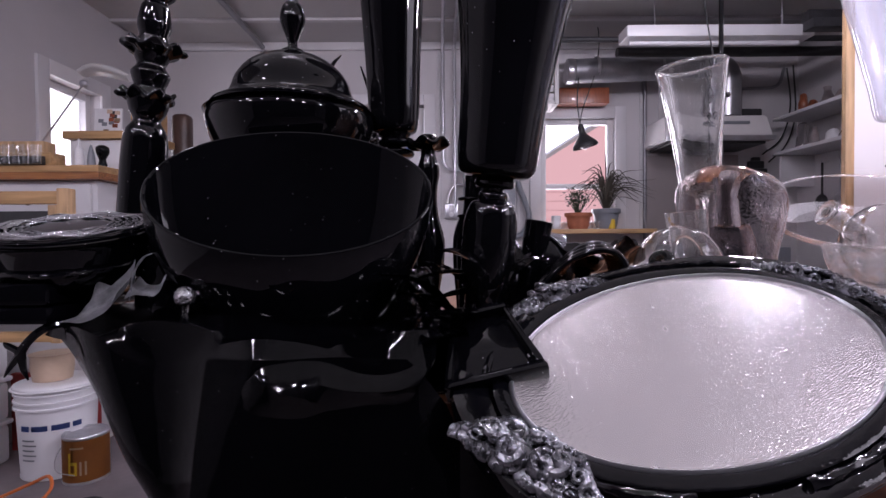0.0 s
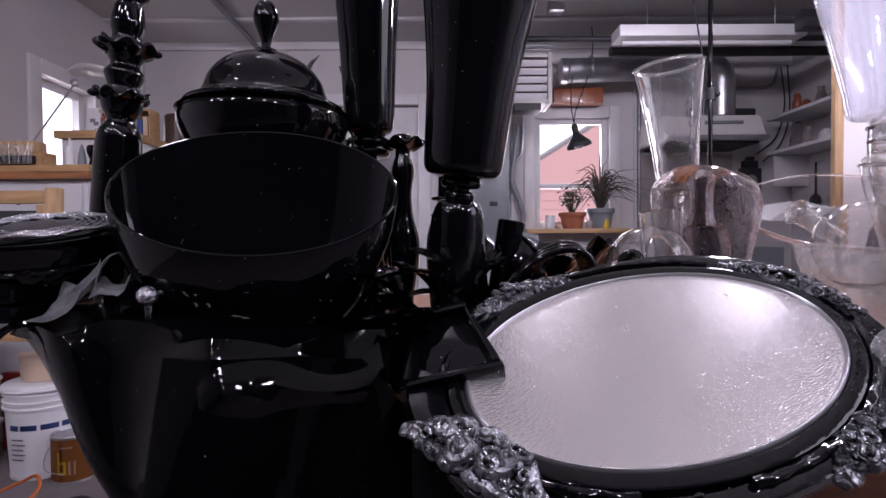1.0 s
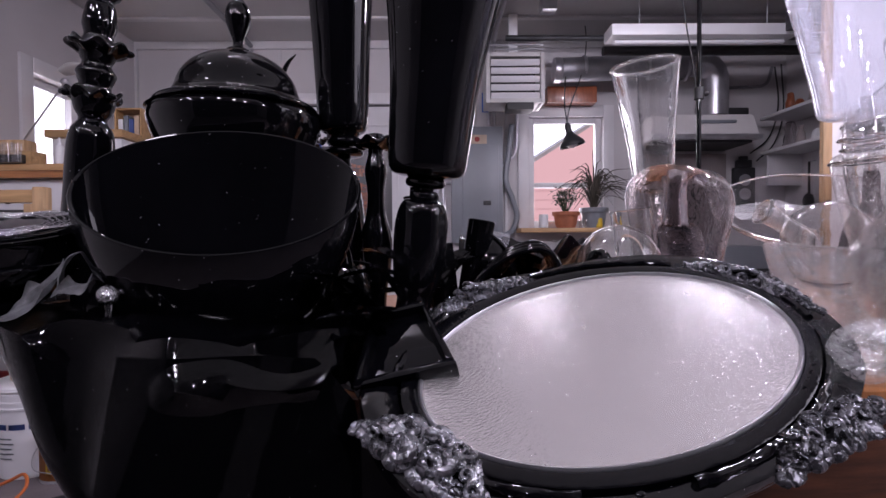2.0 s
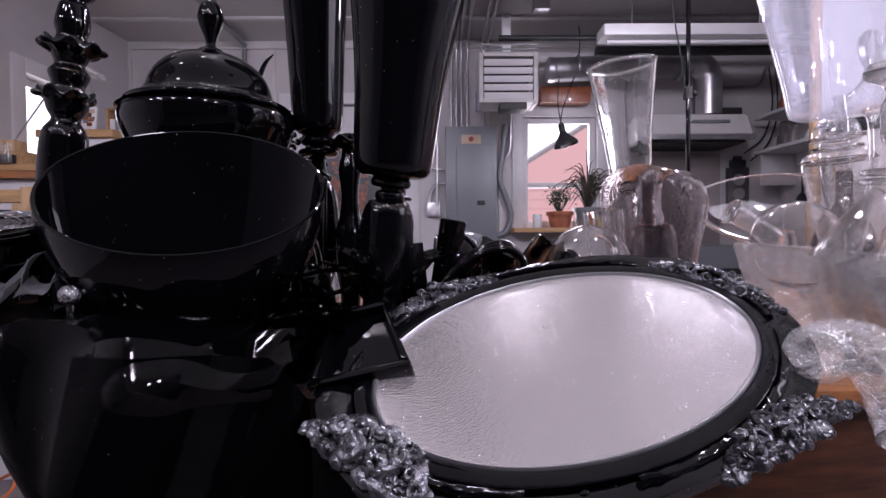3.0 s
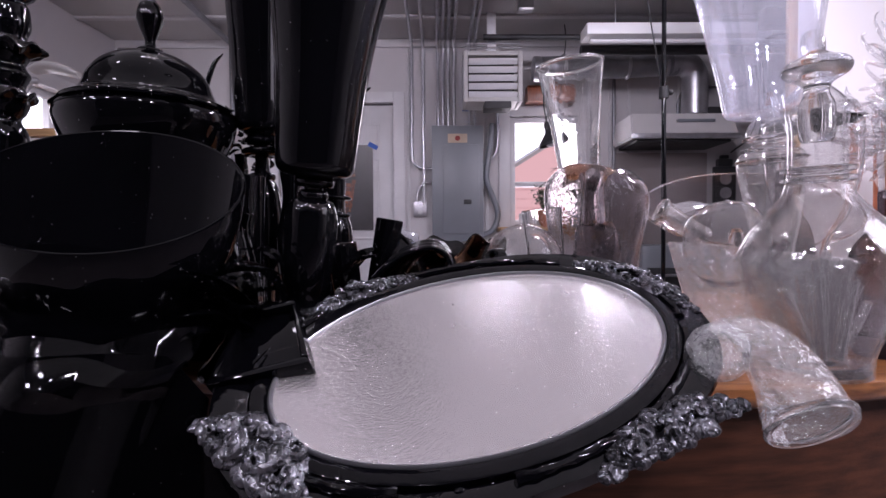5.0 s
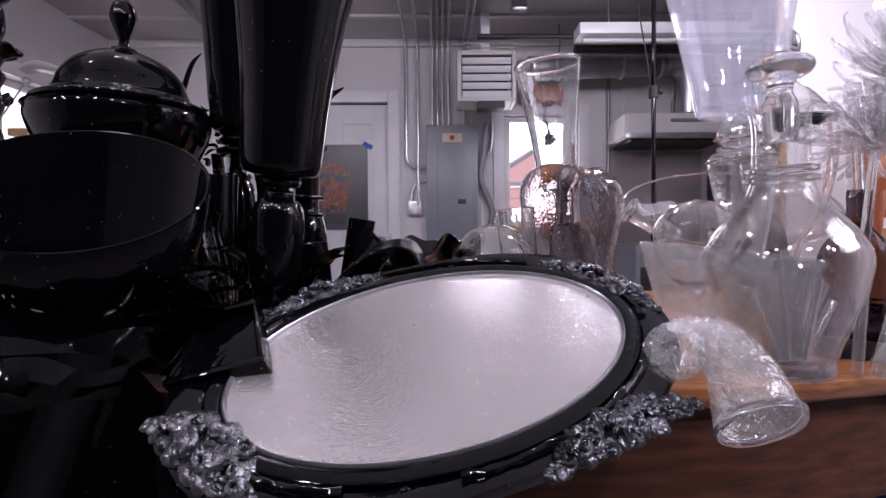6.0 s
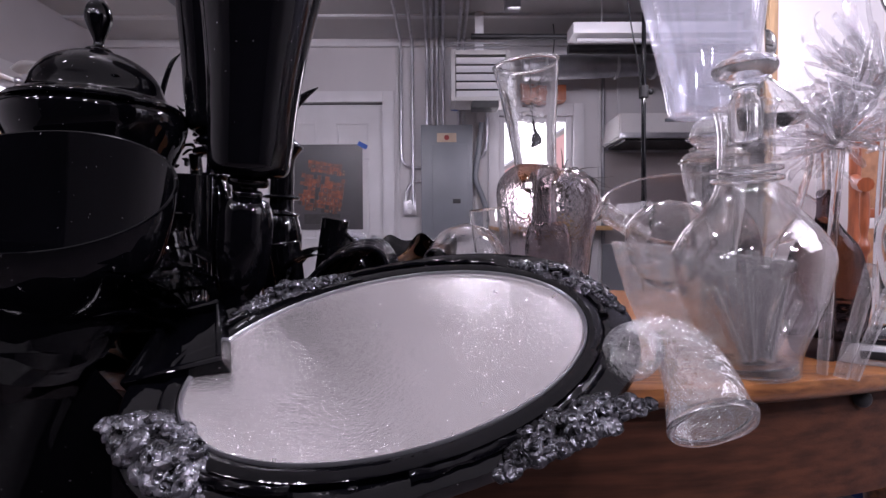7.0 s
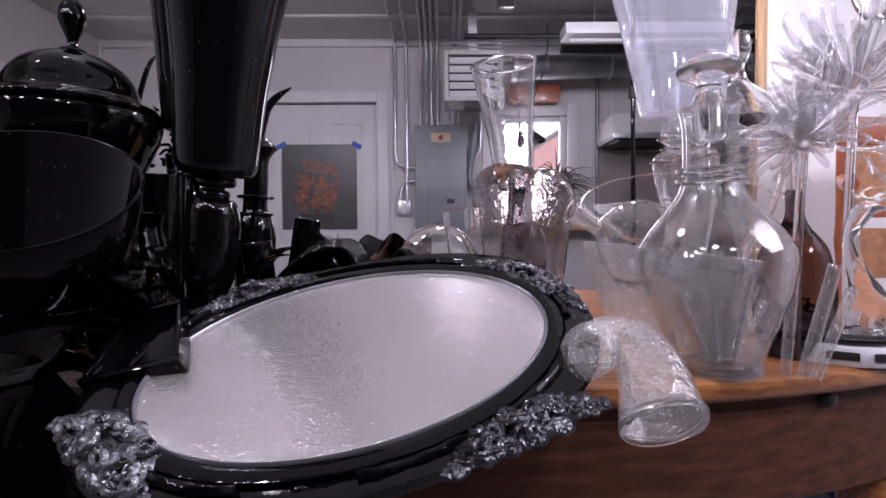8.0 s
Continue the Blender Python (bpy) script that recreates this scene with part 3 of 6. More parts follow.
for i, (x, zlow, dy) in enumerate(CONDUITS):
    y = NORTH - 0.05 + dy
    if i == 0:
        pts = [(x, y, 2.36), (x, y, 2.0), (x, y, 1.62), (x + 0.03, y, 1.53), (x + 0.1, y, 1.505), (0.186, y, 1.505)]
    elif i == 1:
        pts = [(x, y, 2.36), (x, y, 1.9), (x, y, 1.6), (x, y, 1.22)]
    else:
        pts = [(x, y, 2.36), (x, y, 2.1), (x, y, zlow)]
    # each bends at the ceiling and runs forward under it
    pts = [(x, 1.6, TOP - 0.03), (x, 3.2, TOP - 0.03), (x, y - 0.12, TOP - 0.03), (x, y - 0.03, TOP - 0.06)] + pts
    c = tagged(part("conduit", sweep(pts, 0.0125, 10, 4), GALV), "galvanised steel electrical conduit", "conduit", "conduits above the panel")
tagged(part("conduit", sweep([(0.186, NORTH - 0.05, 1.4), (0.12, NORTH - 0.05, 1.39), (0.075, NORTH - 0.05, 1.33), (0.065, NORTH - 0.05, 1.25)], 0.0125, 10, 5), GALV), "short bent conduit down to the outlet", "conduit", "conduits above the panel")
tagged(part("cable", sweep([(0.586, NORTH - 0.05, 1.53), (0.68, NORTH - 0.05, 1.62), (0.7, NORTH - 0.05, 1.75), (0.7, NORTH - 0.05, 2.05)], 0.013, 10), GALV), "bent conduit beside the panel", "conduit", "conduits above the panel")
tagged(part("flex_cable", sweep([(0.66, NORTH - 0.06, 1.85), (0.63, NORTH - 0.07, 1.6), (0.61, NORTH - 0.07, 1.42), (0.66, NORTH - 0.06, 1.28), (0.7, NORTH - 0.05, 1.14), (0.66, NORTH - 0.05, 1.02), (0.58, NORTH - 0.05, 0.98)], 0.022, 12), PANEL_GREY), "thick grey flexible cable beside the panel", "cable")
outlet = thing("outlet", (0.09, NORTH - 0.012, 1.19), "white double wall outlet on a metal box", "outlet")
part("box", box((-0.05, -0.035, -0.06), (0.05, 0.011, 0.06), 0.006), GALV, outlet)
for z in (-0.026, 0.026):
    part("socket", lathe([(0, 0), (0.019, 0), (0.019, 0.006), (0, 0.006)], 20, 1), WHITE_PLASTIC, outlet, at=pose(0, -0.035, z, 90, 0, 0))
notice = tagged(part("notice_card", box((0.42, NORTH - 0.135, 1.93), (0.47, NORTH - 0.13, 2.08)), BLUE_TAPE, smooth=False), "small blue and white notice card", "notice")

heater = thing("unit_heater", (0.61, 3.45, 1.86), "beige grey louvred unit heater hung from the ceiling", "heater")
bm = bmesh.new()
for lo, hi in (((-0.2, 0, 0.02), (-0.17, 0.25, 0.36)), ((0.17, 0, 0.02), (0.2, 0.25, 0.36)), ((-0.17, 0, 0.33), (0.17, 0.25, 0.36)), ((-0.17, 0, 0.02), (0.17, 0.25, 0.05)), ((-0.17, 0.2, 0.05), (0.17, 0.25, 0.33))):
    box(lo, hi, 0.006, bm)
part("casing", bm, HEATER_GREY, heater)
for i in range(5):
    part("louvre", box((-0.165, -0.03, -0.022), (0.165, -0.024, 0.022), 0.002), WHITE_PLASTIC, heater, at=pose(0, 0.03, 0.085 + i * 0.056, 38, 0, 0))
part("back_grille", box((-0.168, 0.19, 0.052), (0.168, 0.198, 0.328)), DARK, heater)
bm = bmesh.new()
for z in (0.385, 0.415):
    sweep([(-0.19, 0.02, z), (0.19, 0.02, z)], 0.006, 6, 1, bm)
part("guard_rail", bm, GALV, heater)
part("control_box", box((-0.06, -0.02, -0.03), (0.12, 0.12, 0.018), 0.004), DARK, heater)
part("hanger", box((-0.03, 0.1, 0.36), (0.03, 0.14, TOP - 1.86), 0.003), WHITE_PLASTIC, heater, "white hanging strap")
jb = tagged(part("junction_box", box((0.76, 3.3, 2.44), (0.86, 3.4, 2.519), 0.006), GALV), "small steel junction box under the ceiling", "junction box")

duct = thing("exhaust_duct", (0, 3.78, 2.22), "dull round metal exhaust duct with an elbow", "duct")
part("long_run", sweep([(0.95, 0, -0.02), (1.5, 0, 0.0), (2.0, 0, 0.02)], 0.088, 28, 3), DULL_METAL, duct)
part("end_cap", lathe([(0, 0), (0.09, 0.0), (0.093, 0.02), (0.093, 0.05), (0.089, 0.055)], 28, 1), GALV, duct, at=pose(0.94, 0, -0.02, 0, 90, 0))
for x in (1.15, 1.62, 1.9):
    part("seam_band", lathe([(0.089, 0), (0.092, 0.004), (0.092, 0.02), (0.089, 0.024)], 28, 1), GALV, duct, at=pose(x, 0, -0.005, 0, 90, 0))
part("elbow", sweep([(1.95, 0, 0.02), (2.06, 0, 0.02), (2.13, 0, -0.05), (2.14, 0, -0.16), (2.14, 0, -0.36)], 0.09, 28, 4), GALV, duct)
wood = tagged(part("wood_block", box((0.92, 3.9, 2.0), (1.3, 4.02, 2.12), 0.004), CHAIRWOOD), "brown wooden ledge on the wall above the window", "ledge")
hood = thing("range_hood", (2.0, 3.62, 1.66), "cream range hood under a metal duct", "range hood")
bm = bmesh.new()
v = [bm.verts.new(p) for p in ((-0.39, 0.0, 0.0), (0.39, 0.0, 0.0), (0.39, 0.43, 0.0), (-0.39, 0.43, 0.0), (-0.37, 0.06, 0.19), (0.37, 0.06, 0.19), (0.37, 0.43, 0.19), (-0.37, 0.43, 0.19))]
for f in ((0, 1, 2, 3), (4, 5, 6, 7), (0, 1, 5, 4), (1, 2, 6, 5), (2, 3, 7, 6), (3, 0, 4, 7)):
    bm.faces.new([v[i] for i in f])
bmesh.ops.bevel(bm, geom=list(bm.edges), offset=0.012, segments=2, affect="EDGES")
part("body", bm, HOOD_WHITE, hood)
part("front_strip", box((-0.391, -0.012, -0.004), (0.391, 0.0, 0.035), 0.003), GALV, hood)
part("vent_slots", box((-0.05, 0.018, 0.12), (0.22, 0.045, 0.14), 0.002), PANEL_GREY, hood)
part("filter", box((-0.34, 0.03, -0.02), (0.34, 0.4, -0.001), 0.003), DARK, hood)
splash = tagged(part("splash_board", box((1.62, NORTH - 0.03, 0.85), (2.36, NORTH - 0.001, 1.62), 0.003), BACKSPLASH), "brown grey splash board under the hood", "panel")
stove = thing("stove", (1.99, 3.72, 0), "grey kitchen range below the hood", "stove")
part("body", box((-0.38, -0.3, 0), (0.38, 0.295, 0.9), 0.01), PANEL_GREY, stove)
part("oven_door", box((-0.35, -0.325, 0.2), (0.35, -0.3, 0.75), 0.006), DARK, stove)
part("handle", sweep([(-0.3, -0.35, 0.7), (0.3, -0.35, 0.7)], 0.01, 8, 1), GALV, stove)
tagged(part("wall_cable", sweep([(2.13, NORTH - 0.03, 1.9), (2.13, NORTH - 0.03, 2.02), (2.2, NORTH - 0.03, 2.12), (2.45, NORTH - 0.03, 2.14), (2.66, NORTH - 0.03, 2.16), (2.72, NORTH - 0.03, 2.3)], 0.012, 8), DULL_METAL), "grey armoured cable on the wall", "cable")
tagged(part("hanging_cable", sweep([(2.74, NORTH - 0.03, 2.3), (2.77, NORTH - 0.03, 2.0), (2.7, NORTH - 0.03, 1.75), (2.55, NORTH - 0.03, 1.62)], 0.006, 6), DARK), "thin dark cable looping down the wall", "cable", "thin cables")
tagged(part("hanging_cable", sweep([(2.79, NORTH - 0.03, 2.32), (2.81, NORTH - 0.03, 1.95), (2.74, NORTH - 0.03, 1.7), (2.6, NORTH - 0.03, 1.56)], 0.006, 6), DARK), "thin dark cable looping down the wall", "cable", "thin cables")
tagged(part("power_adapter", box((2.16, 3.72, 1.851), (2.36, 3.86, 1.91), 0.015), DARK), "black adapter and cord lying on the hood", "adapter")

# fluorescent fixture, pipes and brackets under the ceiling
fix = thing("ceiling_light", (1.75, 3.2, 2.2), "long white fluorescent fixture, switched off", "ceiling light")
part("housing", box((-0.6, -0.08, 0), (0.55, 0.08, 0.07), 0.008), WHITE_PLASTIC, fix)
part("tube_lamp", sweep([(-0.56, 0, -0.015), (0.5, 0, -0.015)], 0.014, 10, 1), WHITE_PLASTIC, fix)
for x in (-0.4, 0.4):
    part("hanger_rod", sweep([(x, 0, 0.07), (x, 0, TOP - 2.2)], 0.004, 6, 1), GALV, fix)
bm = sweep([(0.55, 3.5, 2.33), (1.4, 3.5, 2.325), (EAST, 3.5, 2.33)], 0.02, 10, 2)
tagged(part("black_pipe", bm, DARK_METAL), "black iron pipe under the ceiling", "pipe", "ceiling pipes")
bm = sweep([(1.2, 3.45, 2.22), (2.0, 3.45, 2.22), (EAST, 3.45, 2.225)], 0.032, 12, 2)
tagged(part("black_pipe", bm, DARK_METAL), "thick black iron pipe under the ceiling", "pipe", "ceiling pipes")
tagged(part("steel_channel", box((1.98, 2.7, 2.08), (EAST, 2.78, 2.13), 0.004), DARK_METAL), "dark steel channel under the ceiling", "channel")
tagged(part("steel_channel", box((2.1, 2.9, 2.2), (EAST, 2.96, 2.26), 0.004, m=None), DARK_METAL), "dark steel channel under the ceiling", "channel")
tagged(part("ceiling_conduit", sweep([(-1.38, NORTH - 0.02, 2.46), (-1.38, NORTH - 0.05, 2.485), (-1.38, 3.2, 2.49), (-1.38, 1.2, 2.49)], 0.02, 10), DULL_METAL), "grey pipe running along the ceiling", "pipe", "ceiling pipes")
tagged(part("wall_pipe", sweep([(-1.38, NORTH - 0.03, 2.45), (-1.38, NORTH - 0.03, 1.0)], 0.018, 10, 1), DULL_METAL), "grey pipe down the wall", "pipe", "ceiling pipes")
tagged(part("wall_pipe", sweep([(1.62, NORTH - 0.03, 2.2), (1.62, NORTH - 0.03, 0.9)], 0.014, 10, 1), DULL_METAL), "grey pipe down the wall beside the window", "pipe", "ceiling pipes")
tagged(part("ceiling_beam", box((0.55, 2.95, 2.4), (EAST, 3.1, TOP), 0.006), CEILING), "painted wooden beam under the ceiling", "beam")

# hanging heat lamp in front of the window
lamp = thing("heat_lamp", (1.06, 3.7, 1.63), "dark metal reflector lamp hung by its cord", "lamp", ry=-14)
part("reflector", shell([(0.022, 0), (0.03, 0.02), (0.055, 0.05), (0.085, 0.085), (0.092, 0.11)], 0.002, 32, 4, -0.01), DARK_METAL, lamp, at=pose(0, 0, 0.11, 180, 0, 0))
part("bulb", ball((0, 0, 0.03), 0.045), WHITE_PLASTIC, lamp)
part("socket", lathe([(0, 0.1), (0.022, 0.1), (0.024, 0.15), (0.014, 0.17), (0.0, 0.17)], 20, 1), DARK, lamp)
part("lamp_cord", sweep([(0, 0, 0.17), (0.05, 0, 0.28), (0.2, 0.02, 0.5), (0.3, 0.06, 0.72), (0.33, 0.06, 0.92)], 0.004, 6), DARK, lamp)
tagged(part("lamp_chain", sweep([(1.02, 3.7, 1.80), (1.0, 3.7, 1.95), (1.01, 3.7, 2.13)], 0.005, 6), DARK), "short chain holding the hanging lamp", "chain")
# tall light stand pole
stand = thing("light_stand", (1.215, 2.2, 0), "black light stand pole from floor to ceiling", "light stand")
part("pole", sweep([(0, 0, 0.0), (0, 0, TOP)], 0.0095, 12, 1), BLACK, stand)
part("collar", lathe([(0, 0), (0.02, 0), (0.02, 0.05), (0, 0.05)], 16, 1), DARK, stand, at=pose(0, 0, 1.56))
part("knob", ball((0.03, 0, 1.585), 0.012), DARK, stand)
part("upper_cable", sweep([(-0.09, 0, TOP), (-0.085, 0, 2.1), (-0.06, 0, 1.9), (0.0, 0.01, 1.55), (0.02, 0.01, 1.0)], 0.003, 6), DARK, stand)
part("foot_plate", lathe([(0, 0), (0.15, 0), (0.15, 0.012), (0.02, 0.03), (0, 0.03)], 24, 1), DARK, stand)

# plants on the window shelf
def pot_plant(where, pot_r, pot_h, leaves, spread, label, mat, leaf_mat, thin=0.006, seed=1, cluster=False):
    pl = thing("potted_plant", where, label, "plant", "plants on the window shelf")
    part("pot", shell([(0, 0), (pot_r * 0.72, 0), (pot_r * 0.95, pot_h * 0.75), (pot_r * 1.08, pot_h * 0.78), (pot_r * 1.1, pot_h)], 0.006, 28, 3), mat, pl)
    part("soil", lathe([(0, pot_h * 0.82), (pot_r * 0.98, pot_h * 0.82)], 24, 1), DARK, pl)
    r = random.Random(seed)
    bm = bmesh.new()
    for i in range(leaves):
        a, t = r.uniform(0, 2 * math.pi), r.uniform(0.3, 1)
        hh = spread * r.uniform(0.5, 1.1) * (1.2 - 0.5 * t)
        ex = spread * t * 0.9
        p0 = Vector((0, 0, pot_h * 0.8))
        p1 = p0 + Vector((math.cos(a) * ex * 0.35, math.sin(a) * ex * 0.25, hh * 0.8))
        p2 = p0 + Vector((math.cos(a) * ex, math.sin(a) * ex * 0.7, hh * (1.0 - 1.1 * t * r.random())))
        if cluster:
            sweep([p0, (p0 + p1) / 2, p1], [0.004, 0.003, 0.002], 5, 2, bm)
            for k in range(9):
                q = p1 + Vector((r.gauss(0, 0.022), r.gauss(0, 0.022), r.gauss(0, 0.018)))
                d = Vector((r.uniform(-1, 1), r.uniform(-1, 1), r.uniform(-0.2, 1))).normalized()
                s = d.orthogonal().normalized() * 0.008
                vs = [bm.verts.new(q), bm.verts.new(q + d * 0.012 + s), bm.verts.new(q + d * 0.028), bm.verts.new(q + d * 0.012 - s)]
                bm.faces.new(vs)
        else:
            sweep([p0, p1, p2], [thin, thin * 0.8, 0.0008], 4, 4, bm, 0.3)
    part("leaves", bm, leaf_mat, pl)
    return pl


SHELF = WZ0
pot_plant((1.06, 3.9, SHELF), 0.095, 0.12, 26, 0.24, "jade plant in a terracotta pot", TERRACOTTA, LEAF, seed=3, cluster=True)
pot_plant((1.28, 3.92, SHELF), 0.1, 0.15, 90, 0.42, "spiky grass-leaved plant in a grey pot", PANEL_GREY, LEAF_DRY, 0.006, 5)
for x, r, hh, m, lab in ((0.88, 0.035, 0.1, WHITE_PLASTIC, "small white cup on the window shelf"), (1.3, 0.028, 0.07, YELLOW, "small brass tin on the window shelf"), (1.18, 0.03, 0.06, CLEAR_PLAIN, "small glass jar on the window shelf")):
    tagged(part("cup", shell([(0, 0), (r * 0.85, 0), (r, hh * 0.3), (r, hh)], 0.003, 24, 3), m, at=pose(x, 3.86, SHELF)), lab, "cup")

# shelves on the east wall
for z in (1.86, 1.6):
    tagged(part("wall_shelf", box((EAST - 0.3, 3.1, z - 0.012), (EAST, 3.9, z + 0.012), 0.003), TRIM), "white wall shelf holding small curios", "shelf", "wall shelves")
for y in (3.15, 3.86):
    tagged(part("shelf_bracket", box((EAST - 0.26, y, 1.35), (EAST, y + 0.02, 1.588), 0.006), TRIM), "white wooden shelf bracket", "bracket", "shelf brackets")
rnd = random.Random(11)
for i in range(12):
    z = 1.872 if i < 6 else 1.612
    y, x = 3.15 + (i % 6) * 0.125, EAST - rnd.uniform(0.12, 0.22)
    hgt, r = rnd.uniform(0.07, 0.2), rnd.uniform(0.03, 0.055)
    m = rnd.choice([SMOKY, CHAIRWOOD, DARK, WHITE_PLASTIC, TERRACOTTA, BACKSPLASH])
    tagged(part("curio", roughen(lathe([(0, 0), (r, 0), (r * rnd.uniform(0.7, 1.1), hgt * 0.5), (r * rnd.uniform(0.4, 0.9), hgt * 0.8), (r * 0.5, hgt), (0, hgt)], 20, 4), 0.008, 22, i), m, at=pose(x, y, z)), "small curio on the wall shelf", "ornament", "curios on the wall shelves")
for y, m, lab in ((3.2, CLOTH_BLUE, "blue ladle hanging from a hook"), (3.36, DARK, "black pan hanging from a hook"), (3.55, GALV, "steel tongs hanging from a hook"), (3.72, DARK, "dark pliers hanging from a hook")):
    tl = thing("hanging_tool", (EAST - 0.05, y, 1.25), lab, "tool", "tools on hooks")
    part("handle", sweep([(0, 0, 0.26), (0, 0, 0.12), (0, 0, 0.0)], 0.008, 8), m, tl)
    part("head", lathe([(0, 0), (0.045, 0.005), (0.06, 0.02), (0, 0.03)], 20, 3), m, tl, at=pose(-0.02, 0, -0.03, 0, 90, 0))
    part("hook", sweep([(0.05, 0, 0.27), (0.0, 0, 0.26), (-0.01, 0, 0.28)], 0.004, 6), GALV, tl)
clock = thing("wall_clock", (2.5, NORTH - 0.045, 1.35), "dark carved wooden wall clock with dials", "clock")
bm = box((-0.085, 0, -0.2), (0.085, 0.044, 0.16), 0.01)
box((-0.06, 0.002, 0.16), (0.06, 0.043, 0.22), 0.01, bm)
box((-0.03, 0.004, 0.22), (0.03, 0.042, 0.25), 0.008, bm)
part("case", bm, DARK_METAL, clock)
for z in (0.06, -0.05):
    part("dial", lathe([(0, 0), (0.045, 0), (0.045, 0.008), (0, 0.01)], 24, 1), GALV, clock, at=pose(0, 0, z, 90, 0, 0))

# ---- the oval table ----
TZ = 0.79
TC, TA, TB = (0.45, 1.14), 1.0, 0.56
table = thing("table", (TC[0], TC[1], 0), "oval orange brown wooden table with a drawer knob", "table")


def oval_slab(a, b, z0, z1, edge, n=96):
    prof = [(0, z0), (1 - edge * 1.2, z0), (1 - edge * 0.3, z0 + (z1 - z0) * 0.2), (1, z0 + (z1 - z0) * 0.5), (1 - edge * 0.25, z0 + (z1 - z0) * 0.85), (1 - edge, z1), (0, z1)]
    bm = lathe(prof, n, 1)
    for v in bm.verts:
        v.co.x, v.co.y = v.co.x * a, v.co.y * b
    return bm


part("tabletop", oval_slab(TA, TB, TZ - 0.032, TZ, 0.02), TABLEWOOD, table)
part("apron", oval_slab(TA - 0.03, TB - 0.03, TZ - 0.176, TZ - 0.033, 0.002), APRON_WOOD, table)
for sx in (-1, 1):
    for sy in (-1, 1):
        part("leg", lathe([(0, 0), (0.022, 0), (0.026, 0.1), (0.03, 0.4), (0.04, TZ - 0.18), (0, TZ - 0.18)], 20, 3), TABLEWOOD, table, at=pose(sx * 0.6, sy * 0.36, 0))
part("drawer_knob", ball((0, 0, 0), 0.012, scale=(1, 0.7, 1)), DARK, table, "black drawer knob", at=pose(0.45, -0.475, TZ - 0.043))

# ---- black glass ----
# goblets: foot, knop and tall cup, leaning a little
def tall_goblet(where, rx, ry, cup, foot, label, base_z):
    g = thing("tall_goblet", where, label, "goblet", "black glass goblets", rx, ry)
    part("foot", lathe(foot, 48, 5), BLACK, g)
    part("cup", shell(cup, 0.005, 64, 5, 0.01), BLACK, g)
    for r, z in base_z:
        part("knop", lathe([(0, -0.008), (r * 0.8, -0.007), (r, 0), (r * 0.8, 0.007), (0, 0.008)], 40, 4), BLACK, g, at=pose(0, 0, z))
    return g


tall_goblet((0.047, 0.70, TZ), 3.5, 6.0,
            [(0, 0.262), (0.034, 0.263), (0.0505, 0.272), (0.054, 0.30), (0.059, 0.38), (0.069, 0.46), (0.079, 0.52), (0.092, 0.62), (0.1, 0.7)],
            [(0, 0), (0.058, 0), (0.06, 0.006), (0.034, 0.05), (0.024, 0.095), (0.031, 0.12), (0.0355, 0.165), (0.0355, 0.205), (0.028, 0.229), (0.013, 0.236), (0.013, 0.25), (0.017, 0.264), (0, 0.266)],
            "tall black glass goblet with a bulbous foot", [(0.02, 0.238), (0.027, 0.256)])
tall_goblet((-0.078, 0.93, TZ), 0, -0.6,
            [(0, 0.37), (0.03, 0.371), (0.042, 0.38), (0.046, 0.41), (0.05, 0.5), (0.056, 0.6), (0.066, 0.72), (0.075, 0.82)],
            [(0, 0), (0.055, 0), (0.057, 0.008), (0.022, 0.03), (0.016, 0.08), (0.03, 0.13), (0.036, 0.17), (0.034, 0.23), (0.028, 0.27), (0.014, 0.3), (0.014, 0.35), (0.03, 0.371), (0, 0.372)],
            "tall black glass goblet on a knopped stem", [(0.024, 0.29), (0.036, 0.335), (0.03, 0.355)])

# candlestick with two ruffled collars
cs = thing("candlestick", (-0.533, 0.87, TZ), "black glass candlestick with ruffled collars", "candlestick", ry=5.5)
part("column", lathe([(0, 0), (0.065, 0), (0.066, 0.008), (0.04, 0.03), (0.036, 0.1), (0.035, 0.25), (0.0355, 0.33), (0.032, 0.365), (0.021, 0.385), (0.028, 0.4), (0.032, 0.42), (0.024, 0.44), (0.028, 0.455), (0.03, 0.465), (0.022, 0.478), (0.026, 0.49), (0.03, 0.505), (0.022, 0.525), (0.026, 0.545), (0.022, 0.575), (0.018, 0.585), (0.028, 0.596), (0.028, 0.604), (0.016, 0.612), (0.026, 0.63), (0.03, 0.65), (0.02, 0.68), (0.024, 0.72), (0.0, 0.73)], 40, 5), BLACK, cs)
for z, r in ((0.42, 0.039), (0.502, 0.043)):
    bm = lathe([(0.02, -0.012), (r * 0.7, -0.006), (r, 0.004), (r * 1.03, 0.009), (r * 0.9, 0.012), (0.02, 0.0)], 72, 3)
    for v in bm.verts:
        a, rr = math.atan2(v.co.y, v.co.x), math.hypot(v.co.x, v.co.y)
        k = max(0, (rr - 0.022) / (r - 0.022))
        v.co.z += 0.006 * k * math.sin(7 * a + z * 30)
        v.co.x *= 1 + 0.08 * k * math.sin(7 * a + 1)
        v.co.y *= 1 + 0.08 * k * math.sin(7 * a + 1)
    part("ruffled_collar", bm, BLACK, cs, at=pose(0, 0, z))
    for k in range(3):
        a = k * 2.1 + z * 9
        part("curled_tip", ball((math.cos(a) * r * 1.05, math.sin(a) * r * 1.05, 0.004), 0.008, scale=(1.3, 1, 0.8), n=12), BLACK, cs, at=pose(0, 0, z))

# ringed column beside the front goblet
rc = thing("ringed_candlestick", (0.05, 0.87, TZ), "black glass candlestick with thin rings", "candlestick", ry=2.5)
